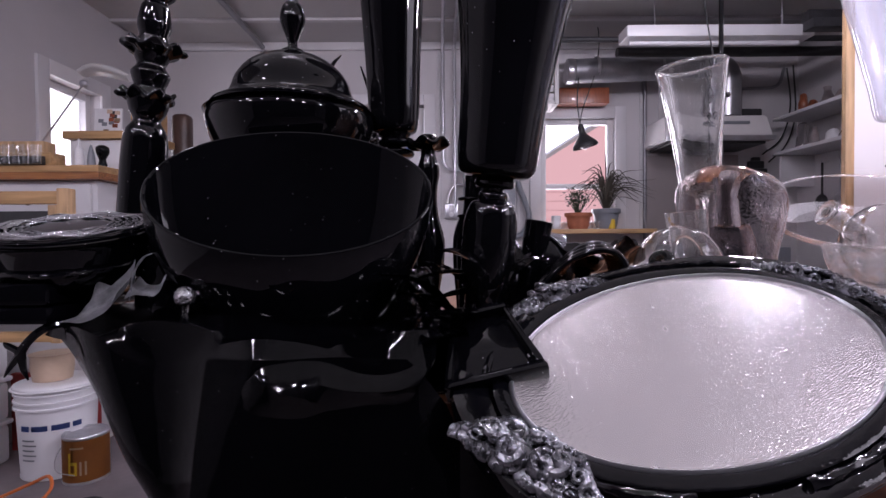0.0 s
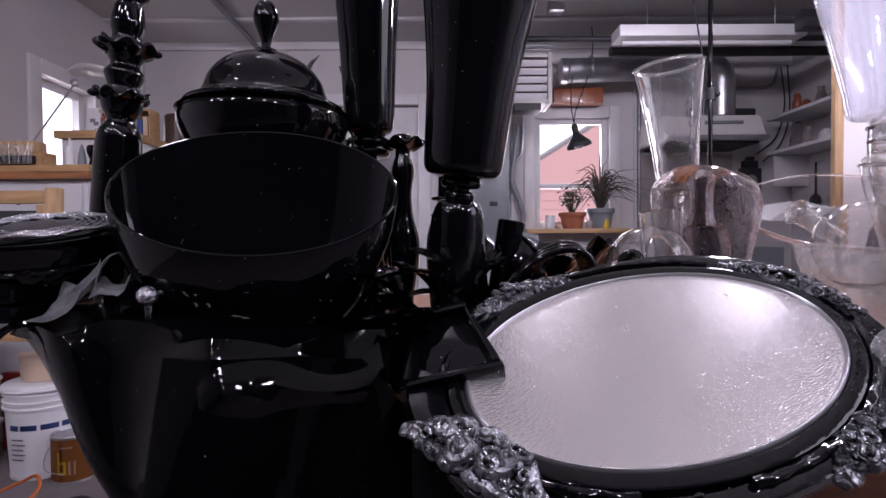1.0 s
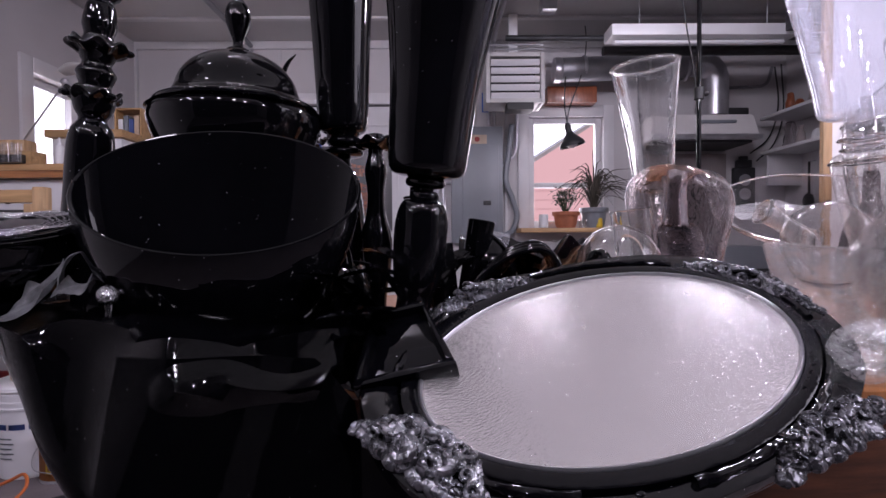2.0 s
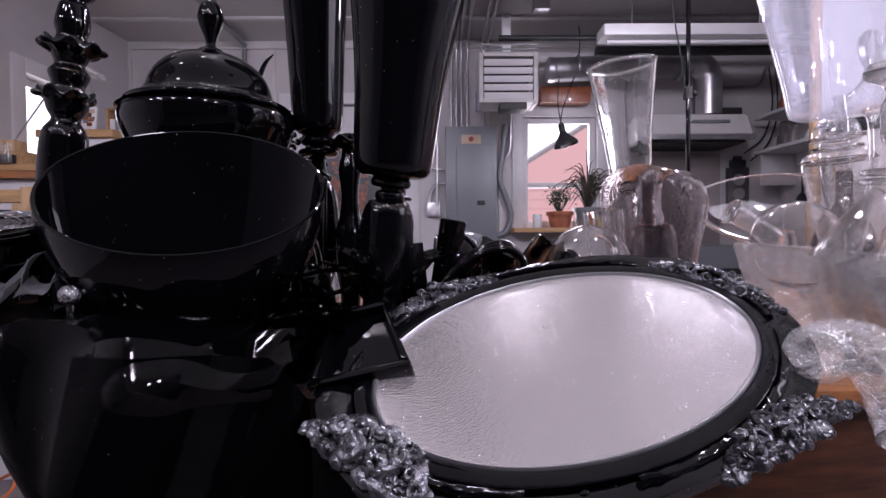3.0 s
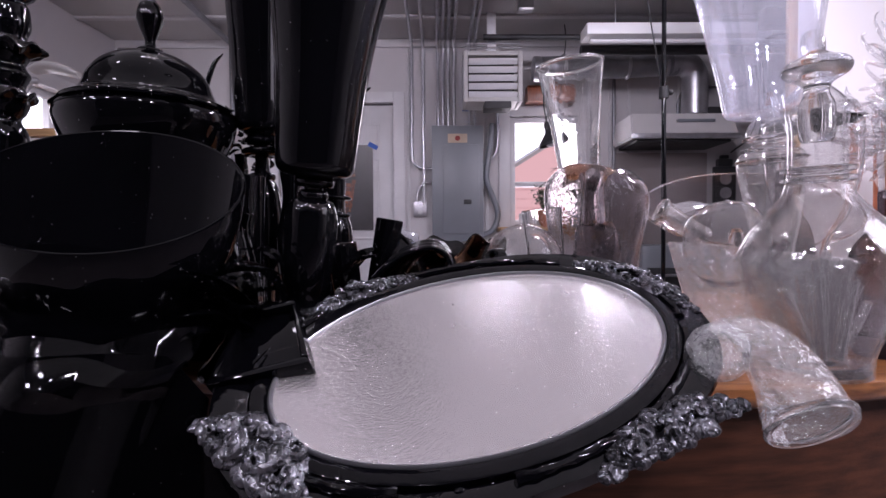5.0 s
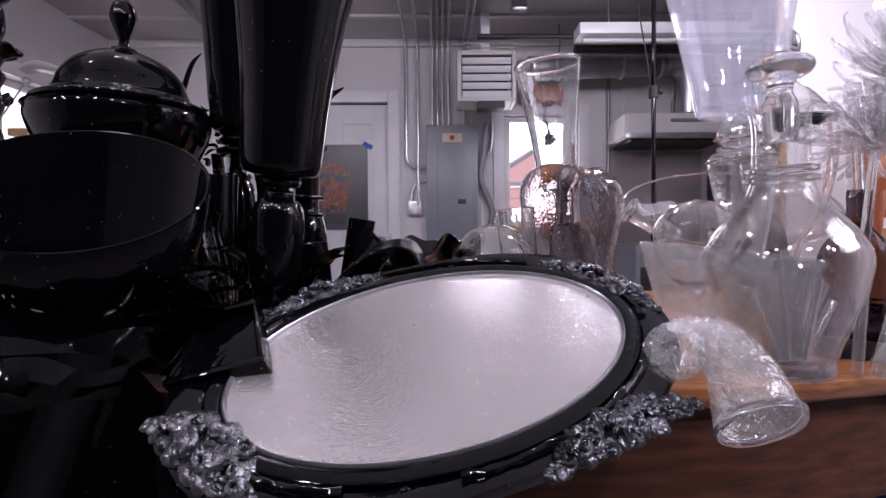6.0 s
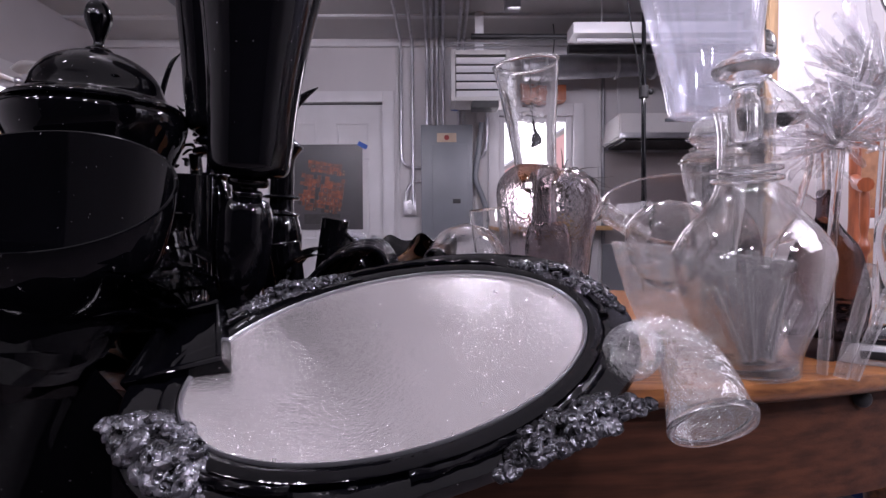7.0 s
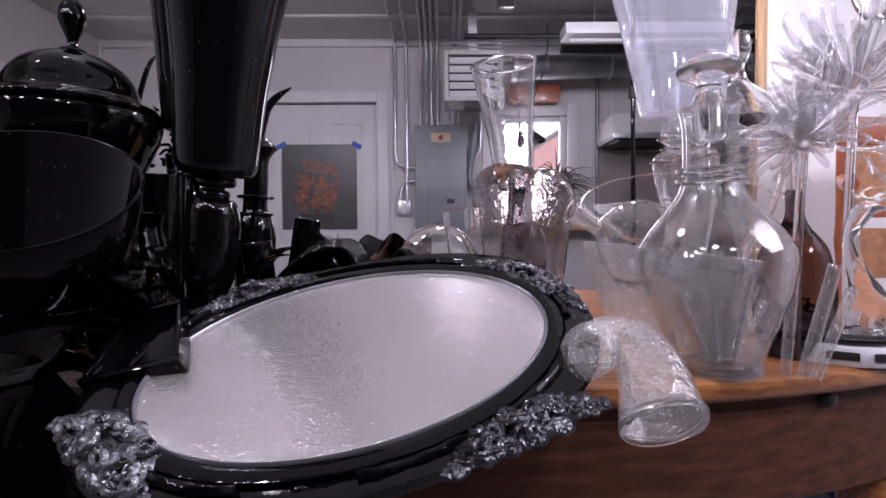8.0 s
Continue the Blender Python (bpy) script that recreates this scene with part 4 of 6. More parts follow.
part("column", lathe([(0, 0), (0.055, 0), (0.055, 0.006), (0.03, 0.02), (0.026, 0.06), (0.034, 0.13), (0.036, 0.18), (0.028, 0.215), (0.021, 0.225), (0.02, 0.28), (0.02, 0.31), (0.028, 0.325), (0.034, 0.333), (0.022, 0.345), (0.016, 0.35), (0, 0.35)], 36, 4), BLACK, rc)
for z in (0.218, 0.247):
    part("ring", lathe([(0.018, -0.004), (0.028, -0.003), (0.031, 0), (0.028, 0.003), (0.018, 0.004)], 36, 3), BLACK, rc, at=pose(0, 0, z))

# covered jar
jar = thing("covered_jar", (-0.25, 0.87, TZ - 0.001), "black glass covered jar with a pointed finial", "jar")
part("body", lathe([(0, 0), (0.075, 0), (0.076, 0.01), (0.04, 0.04), (0.03, 0.09), (0.05, 0.16), (0.09, 0.25), (0.118, 0.32), (0.131, 0.352), (0.137, 0.375), (0.135, 0.388), (0.128, 0.393), (0, 0.393)], 64, 5), BLACK, jar)
lid = part("lid", lathe([(0, 0.394), (0.124, 0.394), (0.13, 0.398), (0.129, 0.404), (0.118, 0.409), (0.107, 0.416), (0.099, 0.43), (0.092, 0.449), (0.077, 0.469), (0.055, 0.484), (0.034, 0.491), (0.02, 0.495), (0, 0.496)], 64, 5), BLACK, jar, at=pose(-0.003, 0, 0, 0, 0.6, 0))
part("finial", lathe([(0, 0.492), (0.017, 0.493), (0.0215, 0.497), (0.018, 0.502), (0.01, 0.506), (0.008, 0.514), (0.0115, 0.525), (0.0185, 0.543), (0.021, 0.556), (0.0175, 0.573), (0.009, 0.586), (0.003, 0.594), (0, 0.596)], 40, 5), BLACK, lid)

# big oval bowl with a slanted mouth
def slanted_bowl(where, rx, ry, low, high, label):
    """A rounded oval bowl; its mouth rises from low at the front to high at the back."""
    b = thing("bowl", where, label, "bowl", ry=3)
    bm = bmesh.new()
    n, rings = 96, []
    for side, wall in ((1, 0.0), (-1, 0.006)):
        for k in (range(19) if side == 1 else range(18, -1, -1)):
            phi = radians(20 + 64 * k / 18)
            grow = math.sin(phi) / math.sin(radians(84))
            s = (math.cos(radians(20)) - math.cos(phi)) / (math.cos(radians(20)) - math.cos(radians(84)))
            ring = []
            for i in range(n):
                a = 2 * math.pi * i / n
                h = (low + high) / 2 + (high - low) / 2 * math.sin(a)
                z = h * s + (0.008 if wall and k == 0 else wall * (1 - s))
                ring.append(bm.verts.new(((rx - wall) * grow * math.cos(a), (ry - wall) * grow * math.sin(a) + 0.02 * (1 - s), z)))
            rings.append(ring)
    for p, q in zip(rings, rings[1:]):
        for i in range(n):
            bm.faces.new((p[i], p[(i + 1) % n], q[(i + 1) % n], q[i]))
    bm.faces.new(rings[0])
    bm.faces.new(rings[-1])
    part("body", bm, BLACK, b)
    lip = [((rx - 0.003) * math.cos(a), (ry - 0.003) * math.sin(a), (low + high) / 2 + (high - low) / 2 * math.sin(a)) for a in [2 * math.pi * i / n for i in range(n + 1)]]
    part("lip", sweep(lip, 0.0026, 8, 1, caps=False), BLACK, b)
    return b


slanted_bowl((-0.204, 0.652, 0.83), 0.185, 0.066, 0.121, 0.289, "large black glass bowl with a slanted oval mouth")
tagged(part("bowl_stand", lathe([(0, 0), (0.09, 0), (0.088, 0.01), (0.05, 0.03), (0.07, 0.039), (0, 0.039)], 40, 3, flat=0.6), BLACK, at=pose(-0.205, 0.69, TZ)), "low black glass stand under the bowl", "stand")

# the mirror in its frame, leaning forward over the table's edge
MPOSE = pose(0.288, 0.555, 0.841, 31.8, 0, 0) @ pose(0, 0, 0, 0, 0, 19.7)
mirror = new("oval_mirror")
mirror.matrix_world = MPOSE
tagged(mirror, "oval hammered silver mirror in an ornate black glass frame", "mirror")
MA, MB = 0.226, 0.130


def oval_ring(a0, b0, a1, b1, z0, z1, bevel=0.3, n=96, power=2.0, power1=2.0):
    """A flat oval band with softened edges."""
    bm = bmesh.new()
    rings = []
    for s, z in ((0, z0), (0, z1 * 0.8 + z0 * 0.2), (0.06, z1), (0.5, z1 + 0.002), (0.94, z1), (1, z1 * 0.6 + z0 * 0.4), (1, z0)):
        ring = []
        for i in range(n):
            t = 2 * math.pi * i / n
            c, q = math.cos(t), math.sin(t)
            p = power + (power1 - power) * s
            k = (abs(c) ** p + abs(q) ** p) ** (-1 / p)
            ring.append(bm.verts.new(((a0 + (a1 - a0) * s) * c * k, (b0 + (b1 - b0) * s) * q * k, z)))
        rings.append(ring)
    rings.append(rings[0])
    for p, q in zip(rings, rings[1:]):
        for i in range(n):
            bm.faces.new((p[i], p[(i + 1) % n], q[(i + 1) % n], q[i]))
    return bm


bm = lathe([(0, 0), (1, 0), (1, 0.001), (0.99, 0.003), (0.985, 0.0032)] + [(0.97 * k / 24, 0.0032) for k in range(24, -1, -1)], 128, 1)
for v in bm.verts:
    if v.co.z > 0.002:
        v.co.z += 0.003 * (1 - v.co.x ** 2 - v.co.y ** 2)
    v.co.x, v.co.y = v.co.x * MA, v.co.y * MB
part("mirror_plate", bm, MIRROR, mirror, "hammered silver plate")
part("silver_edge", oval_ring(MA - 0.003, MB - 0.003, MA + 0.002, MB + 0.002, -0.002, 0.0048), GALV, mirror, "thin bright silver edge")
part("inner_band", oval_ring(MA + 0.002, MB + 0.002, MA + 0.02, MB + 0.019, -0.012, 0.005), BLACK_WAVY, mirror)
part("frame", roughen(oval_ring(MA + 0.02, MB + 0.019, 0.285, 0.172, -0.016, 0.0, power1=2.35), 0.003, 14), BLACK_DUSTY, mirror)
for a0, a1 in ((-62, -18), (-12, 18), (48, 100), (128, 168), (196, 240), (262, 292)):
    pts = [((MA + 0.026) * math.cos(radians(a)), (MB + 0.025) * math.sin(radians(a)), 0.004) for a in range(a0, a1 + 1, 6)]
    part("beaded_strip", roughen(sweep(pts, 0.005, 8, 3), 0.0018, 90, a0), BLACK_WAVY, mirror)


def rocaille(centre, along, length, width, seed, label, glass):
    """A run of glass shells and blobs along one corner of the frame, with curled scrolls on it."""
    r = random.Random(seed)
    d = Vector((math.cos(radians(along)), math.sin(radians(along)), 0))
    s = Vector((-d.y, d.x, 0))
    c = Vector(centre)
    spine = [c + d * (u * length / 2) + s * (-0.016 * u * u) for u in (-1, -0.6, -0.2, 0.2, 0.6, 1)]
    body = part("scroll_ornament", roughen(sweep(spine, [0.006, width * 0.36, width * 0.46, width * 0.46, width * 0.36, 0.006], 24, 8, flat=0.34), 0.002, 50, seed), glass, mirror, label)
    count = int(length / 0.009)
    for i in range(count):
        u = (i + 0.5) / count * 2 - 1
        env = (1 - abs(u) ** 2.4)
        bow = -0.016 * u * u
        for k in range(2):
            p = c + d * (u * length / 2) + s * (bow + (k - 0.5 + r.uniform(-0.3, 0.3)) * width * 0.5 * env)
            rad = (0.004 + 0.16 * width * env) * r.uniform(0.75, 1.2)
            part("lobe", roughen(ball(p + Vector((0, 0, 0.001 + rad * 0.2)), rad, None, (r.uniform(1.0, 1.6), r.uniform(1.0, 1.6), 0.6), 18), 0.003, 70, seed + i), glass, body)
        for k in range(2):
            q = r.uniform(-1, 1)
            p = c + d * (u * length / 2 + r.uniform(-0.004, 0.004)) + s * (bow + q * width * 0.44 * env) + Vector((0, 0, 0.004 + 0.016 * env * (width / 0.046) * math.sqrt(1 - 0.8 * q * q) - 0.004))
            turn, way = r.uniform(0, 6.28), r.choice((-1, 1))
            R = (0.004 + 0.0075 * env * (width / 0.046)) * r.uniform(0.6, 1.2)
            lean = (Vector((r.uniform(-0.35, 0.35), r.uniform(-0.35, 0.35), 1)) + s * q * 0.9).normalized()
            e1 = lean.orthogonal().normalized()
            e2 = lean.cross(e1)
            pts = []
            for j in range(12):
                f = j / 11
                ang = turn + way * f * 8.5
                pts.append(p + (e1 * math.cos(ang) + e2 * math.sin(ang)) * R * (1 - 0.8 * f) + lean * (0.0015 * f))
            w = R * 0.36
            part("scroll", roughen(sweep(pts, [w * 0.4, w, w * 1.1, w * 1.1, w * 1.1, w, w, w, w, w * 1.1, w * 1.4, w], 7, 2), 0.001, 120, seed), glass, body)
    return body


def on_frame(x, y):
    """Where a point over the plan lies in the frame's own plane."""
    z = 0.841 + 0.62 * (y - 0.555)
    q = MPOSE.inverted() @ Vector((x, y, z))
    return (q.x, q.y, 0.0)


for (p, q), w, seed in ((((0.02, 0.485), (0.14, 0.413)), 0.046, 1), (((0.375, 0.434), (0.54, 0.502)), 0.036, 2), (((0.44, 0.708), (0.566, 0.62)), 0.032, 3), (((0.075, 0.618), (0.215, 0.678)), 0.026, 4)):
    a, b = Vector(on_frame(*p)), Vector(on_frame(*q))
    rocaille((a + b) / 2, math.degrees(math.atan2(b.y - a.y, b.x - a.x)), (b - a).length, w, seed, "scrolled silvery black glass ornament", SWIRLED if seed == 1 else SWIRLED_DARK)
part("back_prop", box((-0.06, -0.13, -0.05), (0.06, 0.16, -0.017), 0.006), BLACK, mirror)
p = on_frame(0.505, 0.645)
part("clear_bead", ball((p[0], p[1], 0.02), 0.007, scale=(0.8, 1, 2)), CLEAR_PLAIN, mirror, "clear glass drop")
p = on_frame(0.112, 0.447)
part("glass_boss", ball((p[0], p[1], 0.004), 0.01, scale=(1, 1, 0.6)), BLACK, mirror)
for k in range(16):
    a = k * 0.39 + 0.1
    part("droplet", ball((0.262 * math.cos(a), 0.152 * math.sin(a), 0.001), 0.0035, scale=(1.5, 1, 0.5), n=10), BLACK, mirror)

# square black glass dish lying on the mirror's edge
dish = new("square_dish")
ax = Vector((0.976, 0.0, 0.217))
ay = Vector((-0.0125, 0.073, 0.0565))
ay = (ay - ax * ay.dot(ax)).normalized()
dish.matrix_world = Matrix.Translation((0.0515, 0.5585, 0.849)) @ Matrix((ax, ay, ax.cross(ay))).transposed().to_4x4()
tagged(dish, "small square black glass dish leaning on the mirror frame", "dish")
def narrowed(bm):
    """The dish is narrower at its far side."""
    for v in bm.verts:
        v.co.x *= 0.8 - 4.6 * v.co.y
    return bm


part("base", narrowed(box((-0.05, -0.045, -0.012), (0.05, 0.045, 0.004), 0.004)), BLACK, dish)
for lo, hi in (((-0.054, -0.05, -0.012), (0.054, -0.041, 0.016)), ((-0.054, 0.041, -0.012), (0.054, 0.05, 0.016)), ((-0.054, -0.041, -0.0118), (-0.045, 0.041, 0.0158)), ((0.045, -0.041, -0.0118), (0.054, 0.041, 0.0158))):
    part("rim", narrowed(box(lo, hi, 0.004)), BLACK, dish)

# draped cloth of black glass, its corner hanging over the table's edge
def drape():
    bm = bmesh.new()
    NU, NV = 64, 56
    grid = []
    for j in range(NV + 1):
        v = j / NV
        row = []
        for i in range(NU + 1):
            u = i / NU * 2 - 1
            flat_part = 0.46
            if v < flat_part:
                f = v / flat_part
                y = 0.80 - 0.235 * f - (0.05 * u + 0.02) * f + 0.03 * u * u * f
                z = 0.868 + 0.012 * math.sin(5 * u + 3 * f) * f - 0.03 * max(0, f - 0.75) ** 1.4
                x = -0.245 + 0.245 * u
            else:
                f = (v - flat_part) / (1 - flat_part)
                tip = 1 - f
                bulge = math.cos(u * 1.35)
                y = 0.565 - (0.05 * u + 0.02) + 0.03 * u * u - 0.072 * math.sin(min(1, f * 1.8) * math.pi / 2) * (0.5 + 0.5 * bulge) - 0.012 * math.sin(7 * u + 2.5 * f)
                z = 0.858 - 0.44 * f ** 1.25 + 0.014 * math.sin(6 * u) * (1 - f) - 0.035 * bulge * math.sin(min(1, f * 3) * math.pi / 2)
                x = -0.245 + 0.245 * u * (1 - (0.93 if u < 0 else 0.72) * f ** 0.8) + 0.07 * f
                fold = max(0, min(1, (u - 0.1) / 0.35)) * math.exp(-((f - 0.13 + 0.08 * u) / 0.05) ** 2)
                y -= 0.03 * fold
            row.append(bm.verts.new((x, y, z)))
        grid.append(row)
    for j in range(NV):
        for i in range(NU):
            bm.faces.new((grid[j][i], grid[j][i + 1], grid[j + 1][i + 1], grid[j + 1][i]))
    roughen(bm, 0.007, 7, 2)
    roughen(bm, 0.0032, 15, 4)
    bmesh.ops.solidify(bm, geom=list(bm.faces), thickness=0.006)
    return bm


cloth = tagged(part("draped_cloth", drape(), CLOTH_GLASS), "glossy black glass drapery hanging over the table edge", "drapery")


# black sheet added to cover the apron, tucked behind the mirror's corner
bm = bmesh.new()
rows = []
for j in range(21):
    f = j / 20
    row = []
    for i in range(29):
        x = -0.24 + 0.36 * i / 28
        top = 0.85 - 0.075 * max(0, min(1, (x + 0.03) / 0.055))
        z = top + (0.6 - top) * f
        row.append(bm.verts.new((x, 0.468 + 0.045 * (1 - f) ** 2 * (top > 0.8) + 0.006 * math.sin(45 * x + 3 * f), z)))
    rows.append(row)
for p, q in zip(rows, rows[1:]):
    for i in range(28):
        bm.faces.new((p[i], p[i + 1], q[i + 1], q[i]))
bmesh.ops.solidify(bm, geom=list(bm.faces), thickness=0.004)
part("apron_cover", bm, CLOTH_GLASS, cloth)

# ---- more black glass ----
st = thing("cake_stand", (-0.5, 0.83, TZ), "black glass slab stand with a lidded oval dish on it", "stand")
part("foot", lathe([(0, 0), (0.06, 0), (0.06, 0.006), (0.025, 0.02), (0.02, 0.05), (0.04, 0.076), (0, 0.077)], 32, 3), BLACK, st)
part("lower_slab", box((-0.34, -0.2, 0.077), (0.012, 0.06, 0.098), 0.005), BLACK, st)
part("upper_slab", box((-0.33, -0.195, 0.1), (0.008, 0.055, 0.128), 0.006), BLACK, st)
od = thing("oval_dish", (-0.512, 0.725, TZ + 0.128), "oval black glass dish with an engraved clear lid", "dish", rx=14)
part("body", lathe([(0, 0), (0.07, 0), (0.09, 0.012), (0.096, 0.035), (0.099, 0.06), (0.097, 0.066), (0, 0.066)], 64, 4, flat=0.85), BLACK, od)
lid = part("lid", lathe([(0, 0.066), (0.098, 0.066), (0.101, 0.07), (0.098, 0.074), (0.06, 0.077), (0, 0.078)], 64, 2, flat=0.85), BLACK, od)
rnd = random.Random(2)
for r in (0.097, 0.091, 0.084, 0.08, 0.073, 0.063, 0.055):
    pts = [(r * math.cos(a), r * 0.85 * math.sin(a), 0.078 + 0.0012 * math.sin(9 * a)) for a in [2 * math.pi * k / 48 for k in range(49)]]
    part("engraved_ring", roughen(sweep(pts, 0.0014, 6, 1, caps=False), 0.0016, 220, r * 40), SPARKLE, lid, "sparkling engraved ring")
part("beading", roughen(sweep([(0.1 * math.cos(a), 0.085 * math.sin(a), 0.03) for a in [math.pi + 0.1 * k for k in range(32)]], 0.004, 7, 2), 0.002, 200), BLACK_WAVY, od)

# folded satin sheet: a slanting wing, a flap behind it, and an arched band with a raised arm
def strip(bm, upper, lower, back, front, bulge=0.0):
    """A bent strip between two edges given as (x, z), the upper one farther back."""
    up, low = curve([(x, 0, z) for x, z in upper], 6), curve([(x, 0, z) for x, z in lower], 6)
    grid = []
    for i, (p, q) in enumerate(zip(up, low)):
        row = []
        for k in range(7):
            f = k / 6
            c = p.lerp(q, f)
            row.append(bm.verts.new((c.x, back + (front - back) * f - bulge * math.sin(math.pi * f), c.z)))
        grid.append(row)
    for a, b in zip(grid, grid[1:]):
        for k in range(6):
            bm.faces.new((a[k], a[k + 1], b[k + 1], b[k]))


bm = bmesh.new()
strip(bm, ((-0.463, 0.876), (-0.448, 0.892), (-0.43, 0.906), (-0.41, 0.922), (-0.395, 0.937), (-0.389, 0.948)), ((-0.463, 0.873), (-0.446, 0.8725), (-0.43, 0.8735), (-0.41, 0.882), (-0.398, 0.893), (-0.389, 0.91)), 0.65, 0.615, -0.012)
strip(bm, ((-0.458, 0.895), (-0.451, 0.9145), (-0.442, 0.916), (-0.43, 0.911)), ((-0.46, 0.872), (-0.452, 0.876), (-0.443, 0.884), (-0.43, 0.895)), 0.668, 0.655)
strip(bm, ((-0.395, 0.9), (-0.391, 0.93), (-0.383, 0.945), (-0.372, 0.954), (-0.36, 0.957)), ((-0.384, 0.895), (-0.379, 0.925), (-0.374, 0.94), (-0.367, 0.949), (-0.357, 0.953)), 0.655, 0.63, 0.006)
strip(bm, ((-0.384, 0.925), (-0.374, 0.915), (-0.362, 0.914), (-0.352, 0.92), (-0.345, 0.932), (-0.342, 0.937)), ((-0.39, 0.898), (-0.376, 0.904), (-0.362, 0.903), (-0.354, 0.902), (-0.345, 0.912), (-0.336, 0.93)), 0.65, 0.628, 0.005)
bmesh.ops.solidify(bm, geom=list(bm.faces), thickness=0.0025)
roughen(bm, 0.0012, 70, 3)
tagged(part("folded_sheet", bm, BLACK_SATIN), "folded satin grey black glass sheet like cloth", "glass sheet")
cr = thing("crystal_drop", (-0.304, 0.605, 0.872), "small faceted clear crystal ball on a stem", "crystal")
bm = bmesh.new()
bmesh.ops.create_icosphere(bm, subdivisions=2, radius=0.0125)
part("ball", bm, SPARKLE, cr, smooth=False, at=pose(0, 0, 0.032))
part("stem", lathe([(0, 0), (0.006, 0), (0.003, 0.008), (0.004, 0.02), (0, 0.021)], 12, 2), CLEAR, cr)
part("bead", ball((0.012, 0.012, 0.036), 0.005, n=8), SPARKLE, cr, smooth=False)

# claw-like twig over the edge
tw = thing("glass_twig", (-0.49, 0.64, 0.866), "black glass twig with clawed ends", "twig")
part("branch", sweep([(0.02, 0.02, 0.002), (-0.006, 0, -0.004), (-0.025, -0.005, -0.02), (-0.036, -0.005, -0.036)], [0.004, 0.005, 0.005, 0.006], 8, 4), BLACK, tw)
for a, b in (((-0.055, 0, -0.026), (-0.06, 0, -0.022)), ((-0.05, 0, -0.05), (-0.06, 0, -0.066)), ((-0.036, 0, -0.055), (-0.03, 0, -0.07))):
    part("claw", sweep([(-0.034, -0.005, -0.034), a, b], [0.005, 0.004, 0.001], 7, 4), BLACK, tw)


def leaf(where, length, width, turn, tilt, curl, mat, name="glass_leaf", label="pointed black glass leaf", group="black glass leaves"):
    bm = bmesh.new()
    rows = []
    for j in range(13):
        v = j / 12
        w = width * math.sin(math.pi * v ** 0.8) * 0.5 + 0.0006
        row = []
        for i in range(7):
            u = i / 6 * 2 - 1
            row.append(bm.verts.new((u * w, v * length, curl * length * math.sin(v * 2.4) + 0.35 * abs(u) * w)))
        rows.append(row)
    for a, b in zip(rows, rows[1:]):
        for i in range(6):
            bm.faces.new((a[i], a[i + 1], b[i + 1], b[i]))
    roughen(bm, 0.002, 30, turn)
    bmesh.ops.solidify(bm, geom=list(bm.faces), thickness=0.003)
    m = Matrix.Translation(where) @ Matrix.Rotation(radians(turn), 4, "Z") @ Matrix.Rotation(radians(tilt), 4, "X")
    return tagged(part(name, bm, mat, at=m), label, "leaf", group)


for w, L, wd, tn, ti, cu in (((0.03, 0.60, 0.868), 0.1, 0.035, 75, 14, 0.16), ((0.02, 0.63, 0.872), 0.12, 0.04, 110, 20, 0.2), ((0.0, 0.66, 0.872), 0.1, 0.04, 60, 30, 0.15),
                             ((0.03, 0.575, 0.862), 0.085, 0.032, 120, 6, 0.2), ((-0.02, 0.66, 0.875), 0.09, 0.035, 20, 34, 0.2), ((0.05, 0.64, 0.87), 0.1, 0.045, 95, 36, 0.25),
                             ((0.015, 0.57, 0.858), 0.075, 0.03, 150, 0, 0.12), ((0.055, 0.6, 0.925), 0.092, 0.034, 92, -8, 0.12), ((0.06, 0.61, 0.905), 0.078, 0.03, 95, -14, 0.1), ((0.045, 0.575, 0.888), 0.082, 0.028, 88, -16, 0.1), ((0.05, 0.62, 0.935), 0.07, 0.035, 70, 10, 0.15), ((0.09, 0.72, 0.9), 0.09, 0.04, -70, 20, 0.2), ((0.10, 0.76, 0.9), 0.1, 0.04, -40, 25, 0.2)):
    leaf(w, L, wd, tn, ti, cu, BLACK)
tagged(part("squat_vase", shell([(0, 0), (0.045, 0), (0.062, 0.03), (0.066, 0.09), (0.06, 0.15), (0.05, 0.19), (0.054, 0.215)], 0.004, 40, 4), BLACK, at=pose(-0.1, 0.775, TZ)), "squat black glass vase behind the bowl", "vase")
tagged(part("squat_vase", shell([(0, 0), (0.05, 0), (0.07, 0.03), (0.076, 0.09), (0.07, 0.15), (0.06, 0.185), (0.063, 0.205)], 0.004, 40, 4), BLACK, at=pose(-0.372, 0.765, TZ)), "small squat black glass vase", "vase")
tagged(part("leaf_mound", roughen(lathe([(0, 0), (0.075, 0), (0.07, 0.03), (0.05, 0.07), (0.02, 0.085), (0, 0.086)], 40, 4), 0.012, 24, 5), BLACK_WAVY, at=pose(0.02, 0.66, TZ)), "lumpy black glass mound under the leaves", "glass form")
tagged(part("clear_shard", roughen(lathe([(0, 0), (0.02, 0.002), (0.018, 0.03), (0.006, 0.05), (0, 0.052)], 7, 1), 0.004, 40, 2), CLEAR_PLAIN, None, "", False, pose(-0.03, 0.74, 0.88, 12, 8, 0)), "rough clear glass shard among black glass", "shard")

# hank of thick black strands
hk = thing("strand_coil", (0.2, 0.745, TZ), "hank of thick looped black glass strands", "coil")
